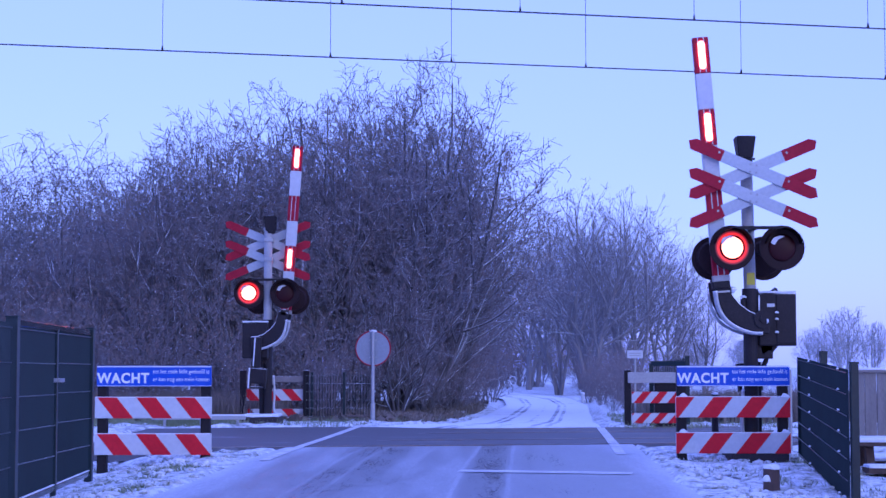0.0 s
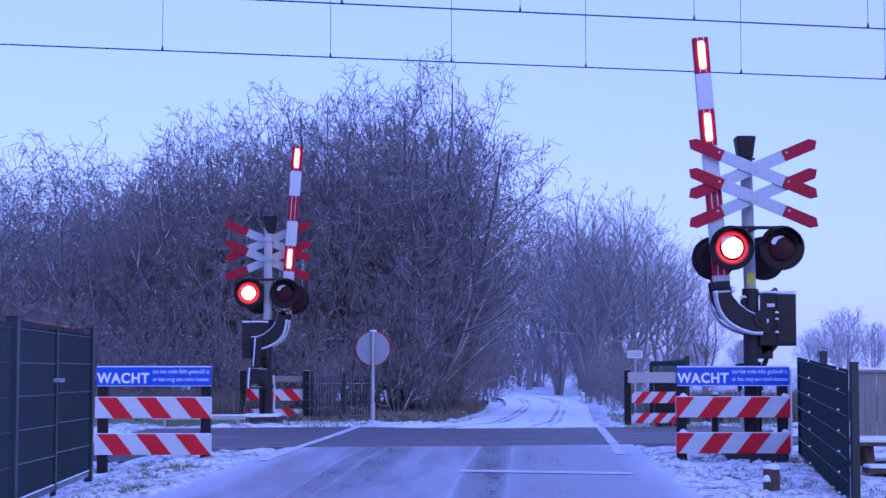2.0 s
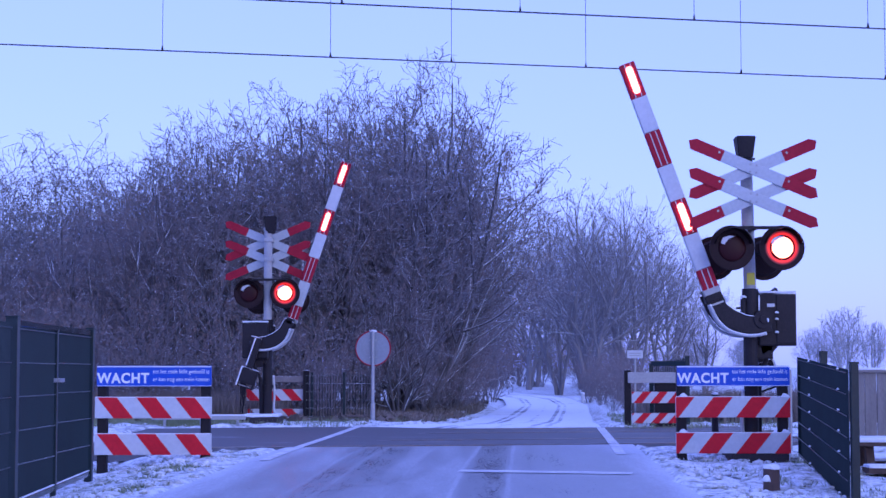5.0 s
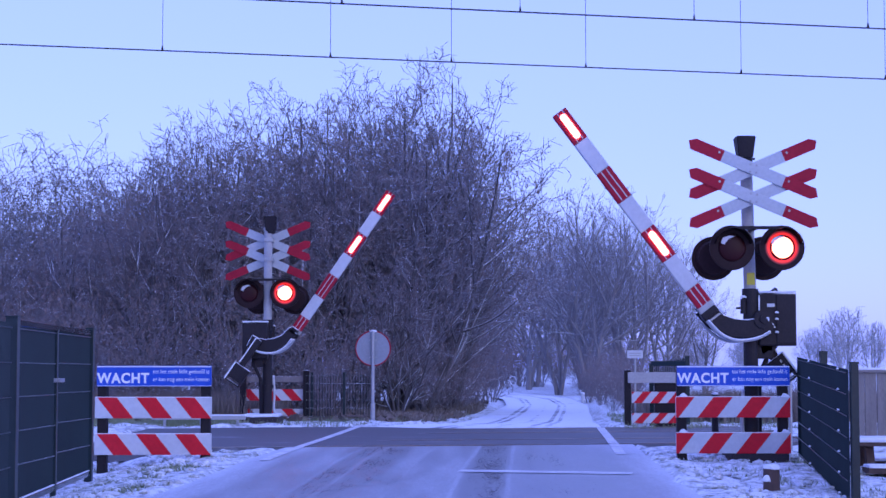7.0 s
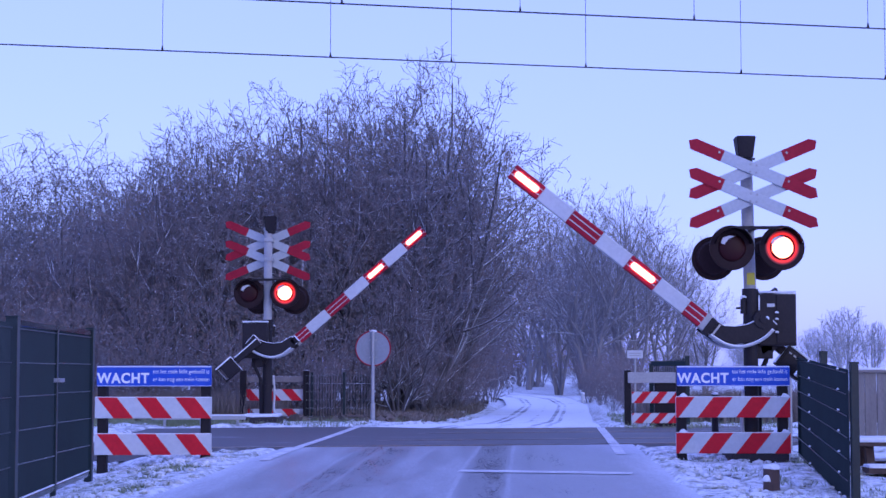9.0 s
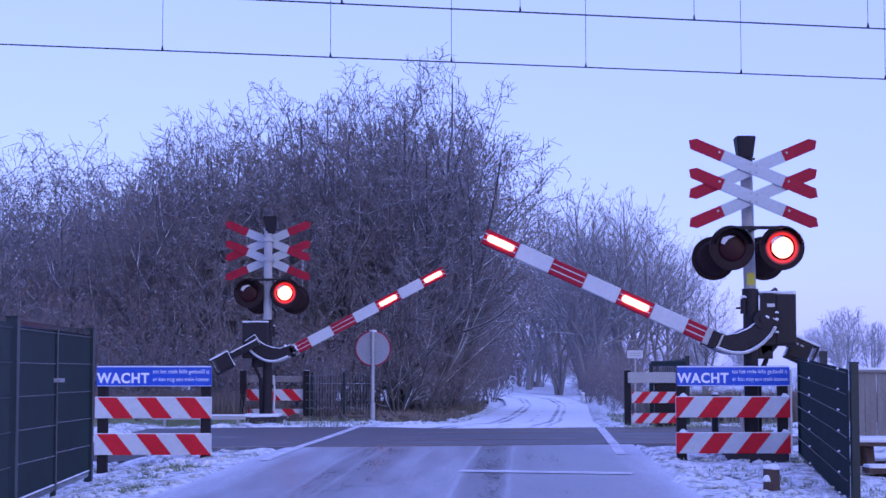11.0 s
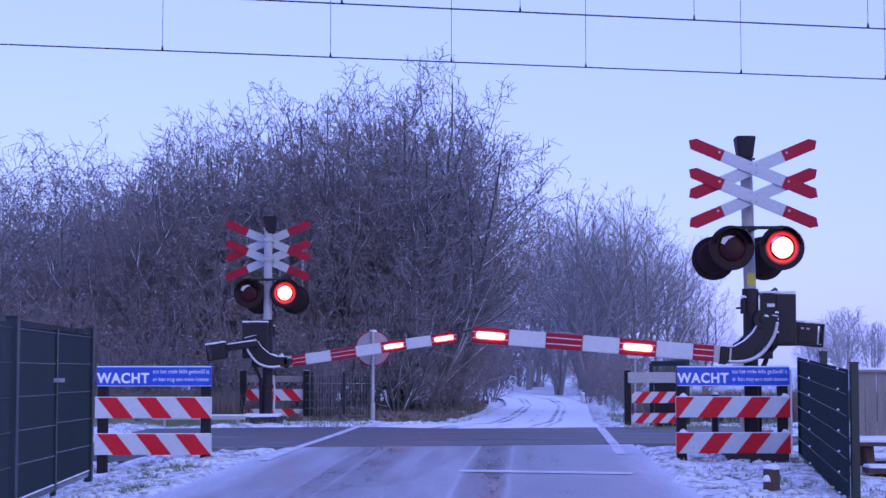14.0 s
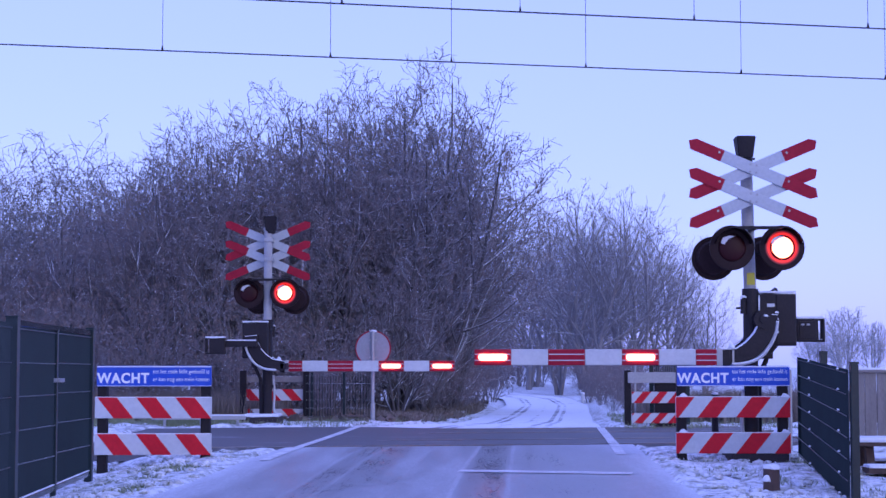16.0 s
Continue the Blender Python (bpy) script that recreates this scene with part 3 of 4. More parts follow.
    part("box_arm", boxed((-0.06, -0.03, 1.66), (0.16, 0.10, 1.76), 0.01), M_BLACK, gate)
    part("box_arm", boxed((0.06, 0.0, 1.08), (0.24, 0.12, 1.23), 0.01), M_BLACK, gate)
    part("conduit", tube([(0.20, 0.10, 1.22), (0.18, 0.10, 1.06), (0.1, 0.08, 0.9), (0.09, 0.05, base + 0.1)], 0.028), M_BLACK, gate, "black cable conduit", smooth=True)
    # swinging arm with its boom
    pivot, drop, tip, stripe = PIVOTS[side], DROP[side], TIP[side], STRIPE[side]
    path = [(0.06, 0.06), (0.045, -0.07), (-0.02, -0.20), (-0.13, -0.32), (-0.27, -0.385), (-0.46, -drop)]
    outer, inner = [], []
    for i, (x, z) in enumerate(path):
        a, b = path[max(i - 1, 0)], path[min(i + 1, len(path) - 1)]
        d = Vector((b[0] - a[0], b[1] - a[1])).normalized()
        w = 0.10 if i < 4 else 0.08
        outer.append((x - d.y * w, z + d.x * w))
        inner.append((x + d.y * w, z - d.x * w))
    arm = part("boom_arm", prism(outer + inner[::-1], -0.05, 0.05, 0.008), M_BLACK_SNOW, gate, "black curved swinging arm", pose(*pivot))
    part("rear_cheek", prism(outer + inner[::-1], 0.385, 0.44, 0.008), M_BLACK_SNOW, arm, "black curved rear cheek of the arm")
    part("cross_tie", boxed((-0.50, 0.03, -drop - 0.05), (-0.40, 0.44, -drop + 0.05), 0.008), M_BLACK_SNOW, arm)
    hub = bmesh.new()
    rod(hub, (0, -0.07, 0), (0, 0.09, 0), 0.10, sides=20)
    rod(hub, (0, 0.08, -0.05), (0, 0.47, -0.05), 0.04, sides=14)
    rod(hub, (0, -0.09, 0), (0, -0.07, 0), 0.045, sides=6)
    part("hub", hub, M_BLACK, arm)
    for yy in (-0.045, 0.045, 0.445):
        part("cable", tube(rounded([(x, yy, z) for x, z in [(0.15, -0.02), (0.13, -0.15), (0.07, -0.28), (-0.02, -0.39), (-0.16, -0.46), (-0.34, -0.48)]]), 0.018), M_CABLE, arm, "grey cable along the arm", smooth=True)
    part("clamp", boxed((-0.435, -0.065, -0.51), (-0.36, 0.065, -0.32), 0.01), M_BLACK, arm)
    part("clamp_band", boxed((-0.335, -0.056, -0.49), (-0.315, 0.056, -0.33), 0.0), M_STEEL, arm)
    part("counterweight_bar", boxed((-0.04, 0.445, -0.12), (0.52, 0.505, -0.02), 0.008), M_BLACK_SNOW, arm)
    weight = boxed((0.45, 0.425, -0.235), (0.69, 0.575, 0.025), 0.012)
    for lo, hi in (((0.67, 0.43, 0.0), (0.755, 0.57, 0.025)), ((0.67, 0.43, -0.235), (0.755, 0.57, -0.205)), ((0.735, 0.43, -0.235), (0.76, 0.57, 0.025))):
        box(weight, lo, hi, 0.004)
    part("counterweight", weight, M_BLACK_SNOW, arm, "black counterweight with an open end frame")
    for x in (0.50, 0.56):
        part("weight_label", boxed((x, 0.4155, -0.055), (x + 0.035, 0.4185, -0.035)), M_GREYPIPE, arm)
    part("boom_collar", boxed((-0.50, -BOOM_D / 2 - 0.006, -drop - BOOM_H / 2 - 0.006), (-0.435, BOOM_D / 2 + 0.006, -drop + BOOM_H / 2 + 0.006), 0.006), M_GREYPIPE, arm, "grey steel collar")
    part("snow_clot", lump(bmesh.new(), (-0.34, -0.03, -drop + 0.10), (0.035, 0.03, 0.05), 4), M_SNOW, arm, "clot of snow", smooth=True)
    part("snow_clot", lump(bmesh.new(), (0.02, -0.075, 0.03), (0.03, 0.02, 0.022), 9), M_SNOW, arm, smooth=True)
    part("snow_layer", boxed((0.45, 0.42, 0.018), (0.76, 0.58, 0.042), 0.01), M_SNOW, arm, "thin layer of snow")
    part("snow_layer", boxed((-0.03, 0.44, -0.024), (0.42, 0.51, -0.006), 0.006), M_SNOW, arm)
    part("weight_plate", boxed((0.48, 0.418, -0.20), (0.66, 0.583, -0.01), 0.006), M_BLACK, arm)
    for i in range(7):
        x0 = tip + i * stripe
        x1 = min(x0 + stripe, -0.47)
        sec = part("boom_section", boxed((x0, -BOOM_D / 2, -drop - BOOM_H / 2), (x1, BOOM_D / 2, -drop + BOOM_H / 2), 0.012), M_RED_DULL if i % 2 == 0 else M_WHITE, arm,
                   "red reflective boom section" if i % 2 == 0 else "white boom section")
        if i % 2 == 0:
            for yy in (-BOOM_D / 2, BOOM_D / 2):
                for zz in (-0.032, 0.032):
                    part("pale_line", boxed((x0 + 0.004, yy - 0.003, -drop + zz - 0.005), (x1 - 0.008, yy + 0.003, -drop + zz + 0.005)), M_WHITE, arm)
    for i, store in enumerate((None, "outer", "inner")):
        cx = tip + (2 * i + 0.5) * stripe
        for s in (-1, 1):
            lamp = part("barrier_lamp", capsule(0.31, 0.076, -0.006, 0.006), M_GLOW_BAR, arm, "glowing red barrier lamp", pose(cx, s * (BOOM_D / 2 + 0.008), -drop))
            if store:
                keyed[store].append((lamp, cx, s, side))
    keyed["booms"].append((arm, side))
    return gate


gate_thing(pose(3.30, 18.2, 0.04), 1, 0.0, "tall mast with warning crosses, red lamps and striped barrier boom")
gate_thing(pose(-2.78, 26.9, -0.05, 0, 0, 180), -1, 0.2, "far barrier mast seen from behind beside the woods")


# ---- striped warning fences with the blue sign ----
def text_mesh(name, body, size, mat, parent, m):
    cu = bpy.data.curves.new(name, "FONT")
    cu.body, cu.size, cu.extrude, cu.offset = body, size, 0.0012, (0.006 if size > 0.1 else 0.0)
    tmp = bpy.data.objects.new(name, cu)
    scene.collection.objects.link(tmp)
    cu.space_character = 1.12 if size > 0.1 else 1.0
    dg = bpy.context.evaluated_depsgraph_get()
    me = bpy.data.meshes.new_from_object(tmp.evaluated_get(dg))
    bpy.data.objects.remove(tmp)
    me.materials.clear()
    me.materials.append(mat)
    ob = new(name, me)
    ob.parent, ob.matrix_basis = parent, m
    return ob


def stripe_board(parent, x0, x1, z0, z1, y, lean, count=6, phase=0.0):
    """A white board with slanted red stripes set on its face. lean: how far a stripe shifts from bottom to top."""
    board = part("striped_board", boxed((x0, y - 0.012, z0), (x1, y + 0.012, z1), 0.004), M_WHITE, parent, "white board with slanted red stripes")
    step = (x1 - x0) / (count / 2)
    h = z1 - z0
    for face in (-1, 1):
        for k in range(-2, count):
            a = x0 + (k + phase) * step
            pts = [(a, z0), (a + step / 2, z0), (a + step / 2 + lean, z1), (a + lean, z1)]
            # clip to the board
            def cut(poly, side, lim):
                out = []
                for i in range(len(poly)):
                    p, q = poly[i], poly[(i + 1) % len(poly)]
                    pin, qin = (p[0] - lim) * side >= 0, (q[0] - lim) * side >= 0
                    if pin:
                        out.append(p)
                    if pin != qin:
                        f = (lim - p[0]) / (q[0] - p[0])
                        out.append((lim, p[1] + f * (q[1] - p[1])))
                return out
            pts = cut(cut(pts, 1, x0 + 0.003), -1, x1 - 0.003) if pts else pts
            if len(pts) >= 3 and max(p[0] for p in pts) - min(p[0] for p in pts) > 0.004:
                yy = y + face * 0.0135
                part("red_stripe", prism(pts, yy - 0.0018, yy + 0.0018), M_RED, board)
    return board


def warning_fence(m, width, lean, phase, post_feet, label, sign=True, posts=(0.07, -0.07)):
    f = thing("warning_fence", m, label, "crossing fence", group="striped fences beside the road")
    for px, foot in zip((posts[0], width + posts[1]), post_feet):
        part("post", boxed((px - 0.05, 0.02, foot - 0.15), (px + 0.05, 0.12, 1.01), 0.008), M_POST, f, "dark square post")
    for z0, z1 in ((0.122, 0.338), (0.50, 0.716)):
        stripe_board(f, 0, width, z0, z1, 0.0, lean, phase=phase)
    for px in ((posts[0], width + posts[1]) if lean > 0 else ()):
        for zt in (0.338, 0.716):
            part("snow_cap", lump(bmesh.new(), (px + 0.015, 0.04, zt - 0.005), (0.05, 0.045, 0.05), px + zt), M_SNOW, f, "small heap of snow", smooth=True)
    for zt in (0.338, 0.716):
        part("snow_layer", boxed((0.003, -0.013, zt - 0.002), (width - 0.003, 0.013, zt + 0.007), 0.004), M_SNOW, f)
    if sign:
        s = part("sign_panel", boxed((0.015, -0.012, 0.83), (width - 0.005, 0.014, 1.045), 0.006), M_BLUE, f, "blue enamel sign with white lettering")
        rim = bmesh.new()
        box(rim, (0.017, -0.0155, 1.030), (width - 0.007, -0.011, 1.041))
        box(rim, (0.017, -0.0155, 0.834), (width - 0.007, -0.011, 0.839))
        part("sign_edge", rim, M_LETTER, s)
        face = pose(0.024, -0.0135, 0.868, 90, 0, 0)
        t1 = text_mesh("lettering", "WACHT", 0.18, M_LETTER, s, face)
        k = 0.545 / max(t1.dimensions.x, 0.01)
        t1.scale = (k, 0.80, 1)
        for line, zz in (("tot het rode licht gedoofd is", 0.965), ("er kan nog een trein komen", 0.885)):
            t2 = text_mesh("lettering", line, 0.062, M_LETTER, s, pose(0.60, -0.0135, zz, 90, 0, 0))
            t2.scale = (0.585 / max(t2.dimensions.x, 0.01), 1, 1)
    return f


warning_fence(pose(2.46, 18.0, 0.0), 1.215, 0.172, -0.43, (0.03, 0.03), "striped fence with a blue warning sign beside the gate mast")
warning_fence(pose(-3.62, 17.7, 0.0), 1.215, -0.174, 0.49, (-0.12, 0.03), "striped fence with a blue warning sign beside green mesh gate")


# ---- wire mesh fences ----
def mesh_panel(parent, a, b, za, zb, ha, hb, step=0.05, rails=6, wire=0.0032, double=0.012, level_mat=None):
    """Welded mesh from a to b (x, y): upright wires as one part, the paired level wires as parts. z and height at each end."""
    a, b = Vector(a), Vector(b)
    n = max(2, int((b - a).length / step))
    bm = bmesh.new()
    for i in range(n + 1):
        k = i / n
        p = a.lerp(b, k)
        z, h = za + (zb - za) * k, ha + (hb - ha) * k
        rod(bm, (p.x, p.y, z), (p.x, p.y, z + h), wire, sides=4, caps=False)
    part("wire_mesh", bm, M_GREEN, parent)["kind"] = "stuff"
    for r in range(rails):
        f = (r + 0.15) / (rails - 0.7)
        bm = bmesh.new()
        nrm = Vector((-(b - a).y, (b - a).x)).normalized() * double
        for s in (-1, 1):
            rod(bm, (a.x + s * nrm.x, a.y + s * nrm.y, za + ha * f), (b.x + s * nrm.x, b.y + s * nrm.y, zb + hb * f), 0.0045, sides=5)
        part("level_wire", bm, level_mat or M_GREEN, parent)


def fence_post(parent, x, y, z, h, w=0.06, mat=None):
    bm = boxed((x - w / 2, y - w / 2, z - 0.2), (x + w / 2, y + w / 2, z + h), 0.004)
    box(bm, (x - w / 2 - 0.004, y - w / 2 - 0.004, z + h), (x + w / 2 + 0.004, y + w / 2 + 0.004, z + h + 0.015), 0.003)
    return part("post", bm, mat or M_GREEN, parent, "dark green square post")


fence = thing("mesh_gate", pose(0, 0, 0), "dark green welded mesh gate in a steel frame", "fence")
A, B, C = (-3.22, 12.7), (-3.335, 14.6), (-3.45, 16.6)
for (x, y), w in ((A, 0.09), (B, 0.05), (C, 0.075)):
    fence_post(fence, x, y, -0.1, 1.5 if w > 0.06 else 1.44, w)
for p, q in ((A, B), (B, C)):
    mesh_panel(fence, p, q, 0.0, -0.03, 1.36, 1.39, step=0.036, rails=6, wire=0.0043, level_mat=M_WIRE_FROST)
    for z in (0.0, 1.365):
        run_m = pose(p[0], p[1], z, 0, 0, math.degrees(math.atan2(q[1] - p[1], q[0] - p[0])))
        if z == 0:
            # White strip added to imitate the sky's reflection along this rail.
            part("snow_layer", boxed((0.03, -0.018, 0.024), (math.hypot(q[0] - p[0], q[1] - p[1]) - 0.03, 0.018, 0.034), 0.004, run_m), M_SNOW, fence, "pale strip for the sky's sheen on the bottom rail")
        part("frame_rail", boxed((0, -0.02, -0.025), (math.hypot(q[0] - p[0], q[1] - p[1]), 0.02, 0.025), 0.006, run_m), M_FRAME, fence)
part("latch", boxed((-3.37, 14.55, 0.90), (-3.28, 14.75, 0.935), 0.005), M_STEEL, fence, "steel latch")
# a solid run of fence that goes on towards the viewer
run = thing("mesh_fence", pose(0, 0, 0), "dark green welded mesh fence along the verge", "fence")
mesh_panel(run, (-3.0, 8.6), (-3.20, 12.55), 0.0, 0.0, 1.36, 1.36, step=0.038, wire=0.0043)
for x, y in ((-3.0, 8.6), (-3.1, 10.6)):
    fence_post(run, x, y, -0.1, 1.5)

fence = thing("mesh_fence", pose(0, 0, 0), "dark green mesh fence sloping down the verge", "fence")
A, B, C = (3.83, 18.35), (3.60, 16.3), (3.335, 14.0)
mesh_panel(fence, A, C, 0.09, -0.11, 1.05, 1.12, step=0.03, rails=7, wire=0.0055)
for (x, y), z, h in ((A, 0.05, 1.03), (B, -0.02, 1.19), (C, -0.14, 1.20)):
    fence_post(fence, x + 0.05, y, z, h, 0.065)
for k, drift in ((0.30, 0.0), (0.86, 0.01)):
    for r in range(7):
        f = (r + 0.15) / 6.3
        z = (0.09 + 1.05 * f) * (1 - k) + (-0.11 + 1.12 * f) * k
        part("snow_clot", lump(bmesh.new(), (A[0] + (C[0] - A[0]) * k - 0.012, A[1] + (C[1] - A[1]) * k, z + 0.012), (0.012, 0.02, 0.016), r + k), M_SNOW, fence, "clot of snow on a wire clip", smooth=True)

# far side of the crossing
far = thing("warning_fence", pose(-3.36, 28.6, 0), "striped fence with dark posts beyond the far barrier", "crossing fence", group="striped fences beside the road")
for x in (0.0, 1.06):
    part("post", boxed((x - 0.05, -0.06, -0.1), (x + 0.05, 0.04, 0.98), 0.008), M_POST, far, "dark square post")
for z0, z1 in ((0.14, 0.33), (0.47, 0.66)):
    stripe_board(far, 0.0, 1.06, z0, z1, 0.06, -0.17, phase=0.3)
part("top_board", boxed((0.0, 0.04, 0.78), (1.06, 0.075, 0.88), 0.005), M_WOOD, far, "grey back of the sign")
run = thing("mesh_fence", pose(0, 0, 0), "low green mesh fence before the woods", "fence")
mesh_panel(run, (-2.30, 28.5), (-1.20, 28.6), 0.05, 0.05, 0.86, 0.86, step=0.045, rails=7, wire=0.0045, level_mat=M_WIRE_FROST)
for x in (-2.2, -1.66):
    fence_post(run, x, 28.55, 0.0, 0.93, 0.05)

far = thing("warning_fence", pose(2.95, 27.2, 0.02), "striped fence with a black post at the snowy lane", "crossing fence", group="striped fences beside the road")
for x, w, top in ((0.0, 0.05, 0.97), (0.60, 0.17, 0.80)):
    part("post", boxed((x - w, -0.06, -0.1), (x + w, 0.04, top), 0.008), M_POST, far, "dark square post")
for z0, z1 in ((0.12, 0.28), (0.44, 0.62)):
    stripe_board(far, 0.06, 0.86, z0, z1, -0.08, 0.15, count=6, phase=0.1)
part("top_board", boxed((0.0, -0.10, 0.76), (0.86, -0.065, 0.93), 0.005), M_GREYPIPE, far, "grey back of the sign")
run = thing("mesh_fence", pose(0, 0, 0), "dark mesh gate behind the striped fence", "fence")
mesh_panel(run, (3.42, 27.9), (3.96, 27.7), 0.05, 0.05, 1.03, 1.14, step=0.03, rails=7, wire=0.0085)
for x, y, h in ((3.42, 27.9, 1.06), (3.98, 27.7, 1.18)):
    fence_post(run, x, y, 0.02, h, 0.07)

for z0, z1 in ((1.02, 1.10), (0.72, 0.78), (0.40, 0.46)):
    part("gate_bar", boxed((0, -0.02, z0), (0.58, 0.02, z1), 0.004, pose(3.42, 27.88, 0.03, 0, 0, -20)), M_GREEN, run)

# round traffic sign seen from behind
sign = thing("traffic_sign", pose(-1.135, 27.5, 0.05), "round sign seen from its grey back, red rim", "traffic sign")
bm = bmesh.new()
rod(bm, (0, 0, -0.1), (0, 0, 1.56), 0.028, sides=14)
rod(bm, (0, 0, -0.1), (0, 0, 0.40), 0.038, sides=14)
part("pole", bm, M_STEEL, sign, "galvanised pole", smooth=False)
bm = bmesh.new()
rod(bm, (0, 0.034, 1.285), (0, 0.044, 1.285), 0.275, sides=40)
part("disc", bm, M_SIGN_BACK, sign, "plain grey metal back")
bm = bmesh.new()
for k in range(40):
    a0, a1 = k * math.tau / 40, (k + 1) * math.tau / 40
    rod(bm, (0.28 * math.cos(a0), 0.039, 1.285 + 0.28 * math.sin(a0)), (0.28 * math.cos(a1), 0.039, 1.285 + 0.28 * math.sin(a1)), 0.011, sides=6)
part("rim", bm, M_RED_DULL, sign, "thin red rim")
for z in (1.14, 1.42):
    part("bracket", boxed((-0.06, 0.02, z - 0.012), (0.06, 0.034, z + 0.012)), M_STEEL, sign)
part("snow_cap", lump(bmesh.new(), (0, 0.02, 1.555), (0.07, 0.035, 0.03), 3), M_SNOW, sign, "snow on the rim", smooth=True)

small = thing("name_sign", pose(3.39, 30.0, 0.0), "small white sign on a thin pole at the lane", "sign")
bm = bmesh.new()
rod(bm, (0, 0, -0.1), (0, 0, 1.3), 0.02, sides=10)
part("pole", bm, M_STEEL, small)
part("plate", boxed((-0.14, -0.03, 1.19), (0.14, -0.015, 1.325), 0.004), M_WHITE, small, "white plate with grey unreadable lines")
bm = bmesh.new()
for z in (1.235, 1.275):
    box(bm, (-0.10, -0.034, z - 0.008), (0.10, -0.0305, z + 0.008))
part("bars", bm, M_GREYPIPE, small)

# marker posts and rails
def marker(x, y, z, h, w, mat, label, name="marker_post"):
    p = thing(name, pose(x, y, z), label, "post")
    bm = bmesh.new()
    rod(bm, (0, 0, -0.15), (0, 0, h), w, w * 0.94, sides=14)
    part("shaft", bm, mat, p)
    part("snow_cap", lump(bmesh.new(), (0, 0, h), (w * 1.05, w * 1.05, w * 0.6), x), M_SNOW, p, "cap of snow")
    return p


marker(3.98, 19.5, 0.1, 0.90, 0.022, M_STEEL, "thin galvanised pole behind the mesh fence", "pole")
bollard = marker(2.83, 14.7, -0.10, 0.26, 0.075, M_BROWN, "short brown wooden bollard with snow on top")
part("snow_patch", lump(bmesh.new(), (-0.05, -0.05, 0.16), (0.04, 0.03, 0.05), 6), M_SNOW, bollard, "snow stuck to its side", smooth=True)
part("snow_patch", lump(bmesh.new(), (-0.06, -0.055, 0.03), (0.06, 0.05, 0.05), 7), M_SNOW, bollard, smooth=True)
marker(3.02, 18.9, 0.1, 0.63, 0.04, M_BLACK, "black marker post with snow on top")
marker(3.9, 47.5, 0.0, 0.3, 0.055, M_WHITE, "white marker post beside the lane")
rail_thing = thing("guard_rail", pose(-4.4, 25.7, 0.20), "low galvanised rail on short posts with snow", "guard rail")
bm = bmesh.new()
box(bm, (0, -0.03, 0.04), (1.42, 0.03, 0.10), 0.01)
part("rail_beam", bm, M_GREYPIPE, rail_thing)
for x in (0.2, 0.75, 1.3):
    part("leg", boxed((x - 0.02, -0.02, -0.3), (x + 0.02, 0.02, 0.05)), M_STEEL, rail_thing)
part("snow_layer", boxed((0.0, -0.032, 0.098), (1.42, 0.032, 0.118), 0.008), M_SNOW, rail_thing)

# grey plank shed and picnic table beside the right verge
shed = thing("plank_screen", pose(5.06, 21.0, 0.0), "weathered grey plank screen with a snowy rail", "fence")
for k in range(9):
    part("plank", boxed((k * 0.15, -0.012 + 0.006 * (k % 2), 0.05), (k * 0.15 + 0.142, 0.014 + 0.006 * (k % 2), 0.965), 0.004), M_WOOD, shed)
part("top_rail", boxed((-0.02, -0.05, 0.965), (1.37, 0.05, 1.0), 0.006), M_WOOD, shed)
part("snow_layer", boxed((-0.02, -0.045, 0.998), (1.37, 0.045, 1.025), 0.012), M_SNOW, shed)
table = thing("picnic_table", pose(4.05, 16.9, -0.10), "brown wooden picnic table under a layer of snow", "picnic table")
for k in range(4):
    part("top_plank", boxed((-0.02, -0.30 + k * 0.155, 0.36), (1.6, -0.16 + k * 0.155, 0.40), 0.005), M_BROWN, table)
part("snow_layer", boxed((-0.01, -0.30, 0.398), (1.6, 0.31, 0.44), 0.02), M_SNOW, table, "layer of snow")
for x in (0.14, 1.4):
    for s in (-1, 1):
        bm = bmesh.new()
        box(bm, (x - 0.04, -0.04, 0), (x + 0.04, 0.04, 0.40), 0.004, Matrix.Translation((0, s * 0.22, -0.02)) @ Matrix.Rotation(radians(14 * s), 4, "X"))
        part("leg", bm, M_BROWN, table)
for s in (-1, 1):
    part("bench_plank", boxed((-0.02, s * 0.62 - 0.13, 0.12), (1.6, s * 0.62 + 0.13, 0.18), 0.006), M_BROWN, table)
    part("bench_snow", boxed((-0.01, s * 0.62 - 0.125, 0.178), (1.6, s * 0.62 + 0.125, 0.205), 0.01), M_SNOW, table)
    for x in (0.2, 1.35):
        part("bench_leg", boxed((x - 0.04, s * 0.62 - 0.05, -0.1), (x + 0.04, s * 0.62 + 0.05, 0.12)), M_BROWN, table)


# ---- overhead wires ----
def catenary(y0, drops, label):
    w = thing("overhead_wire", pose(0, 0, 0), label, "overhead wire", group="overhead wires of the railway")
    bm = bmesh.new()
    rod(bm, (-60, y0 - 60 * SKEW, 5.51), (60, y0 + 60 * SKEW, 5.51), 0.0095, sides=6)
    part("contact_wire", bm, M_WIRE, w)
    bm = bmesh.new()
    rod(bm, (-60, y0 - 60 * SKEW, 6.8), (60, y0 + 60 * SKEW, 6.8), 0.009, sides=6)
    part("carrier_wire", bm, M_WIRE, w)
    for x in drops:
        y = y0 + x * SKEW
        bm = bmesh.new()
        rod(bm, (x, y, 5.56), (x, y, 6.8), 0.004, sides=4)
        rod(bm, (x, y, 5.505), (x, y, 5.58), 0.022, 0.008, sides=6)
        part("dropper", bm, M_WIRE, w)


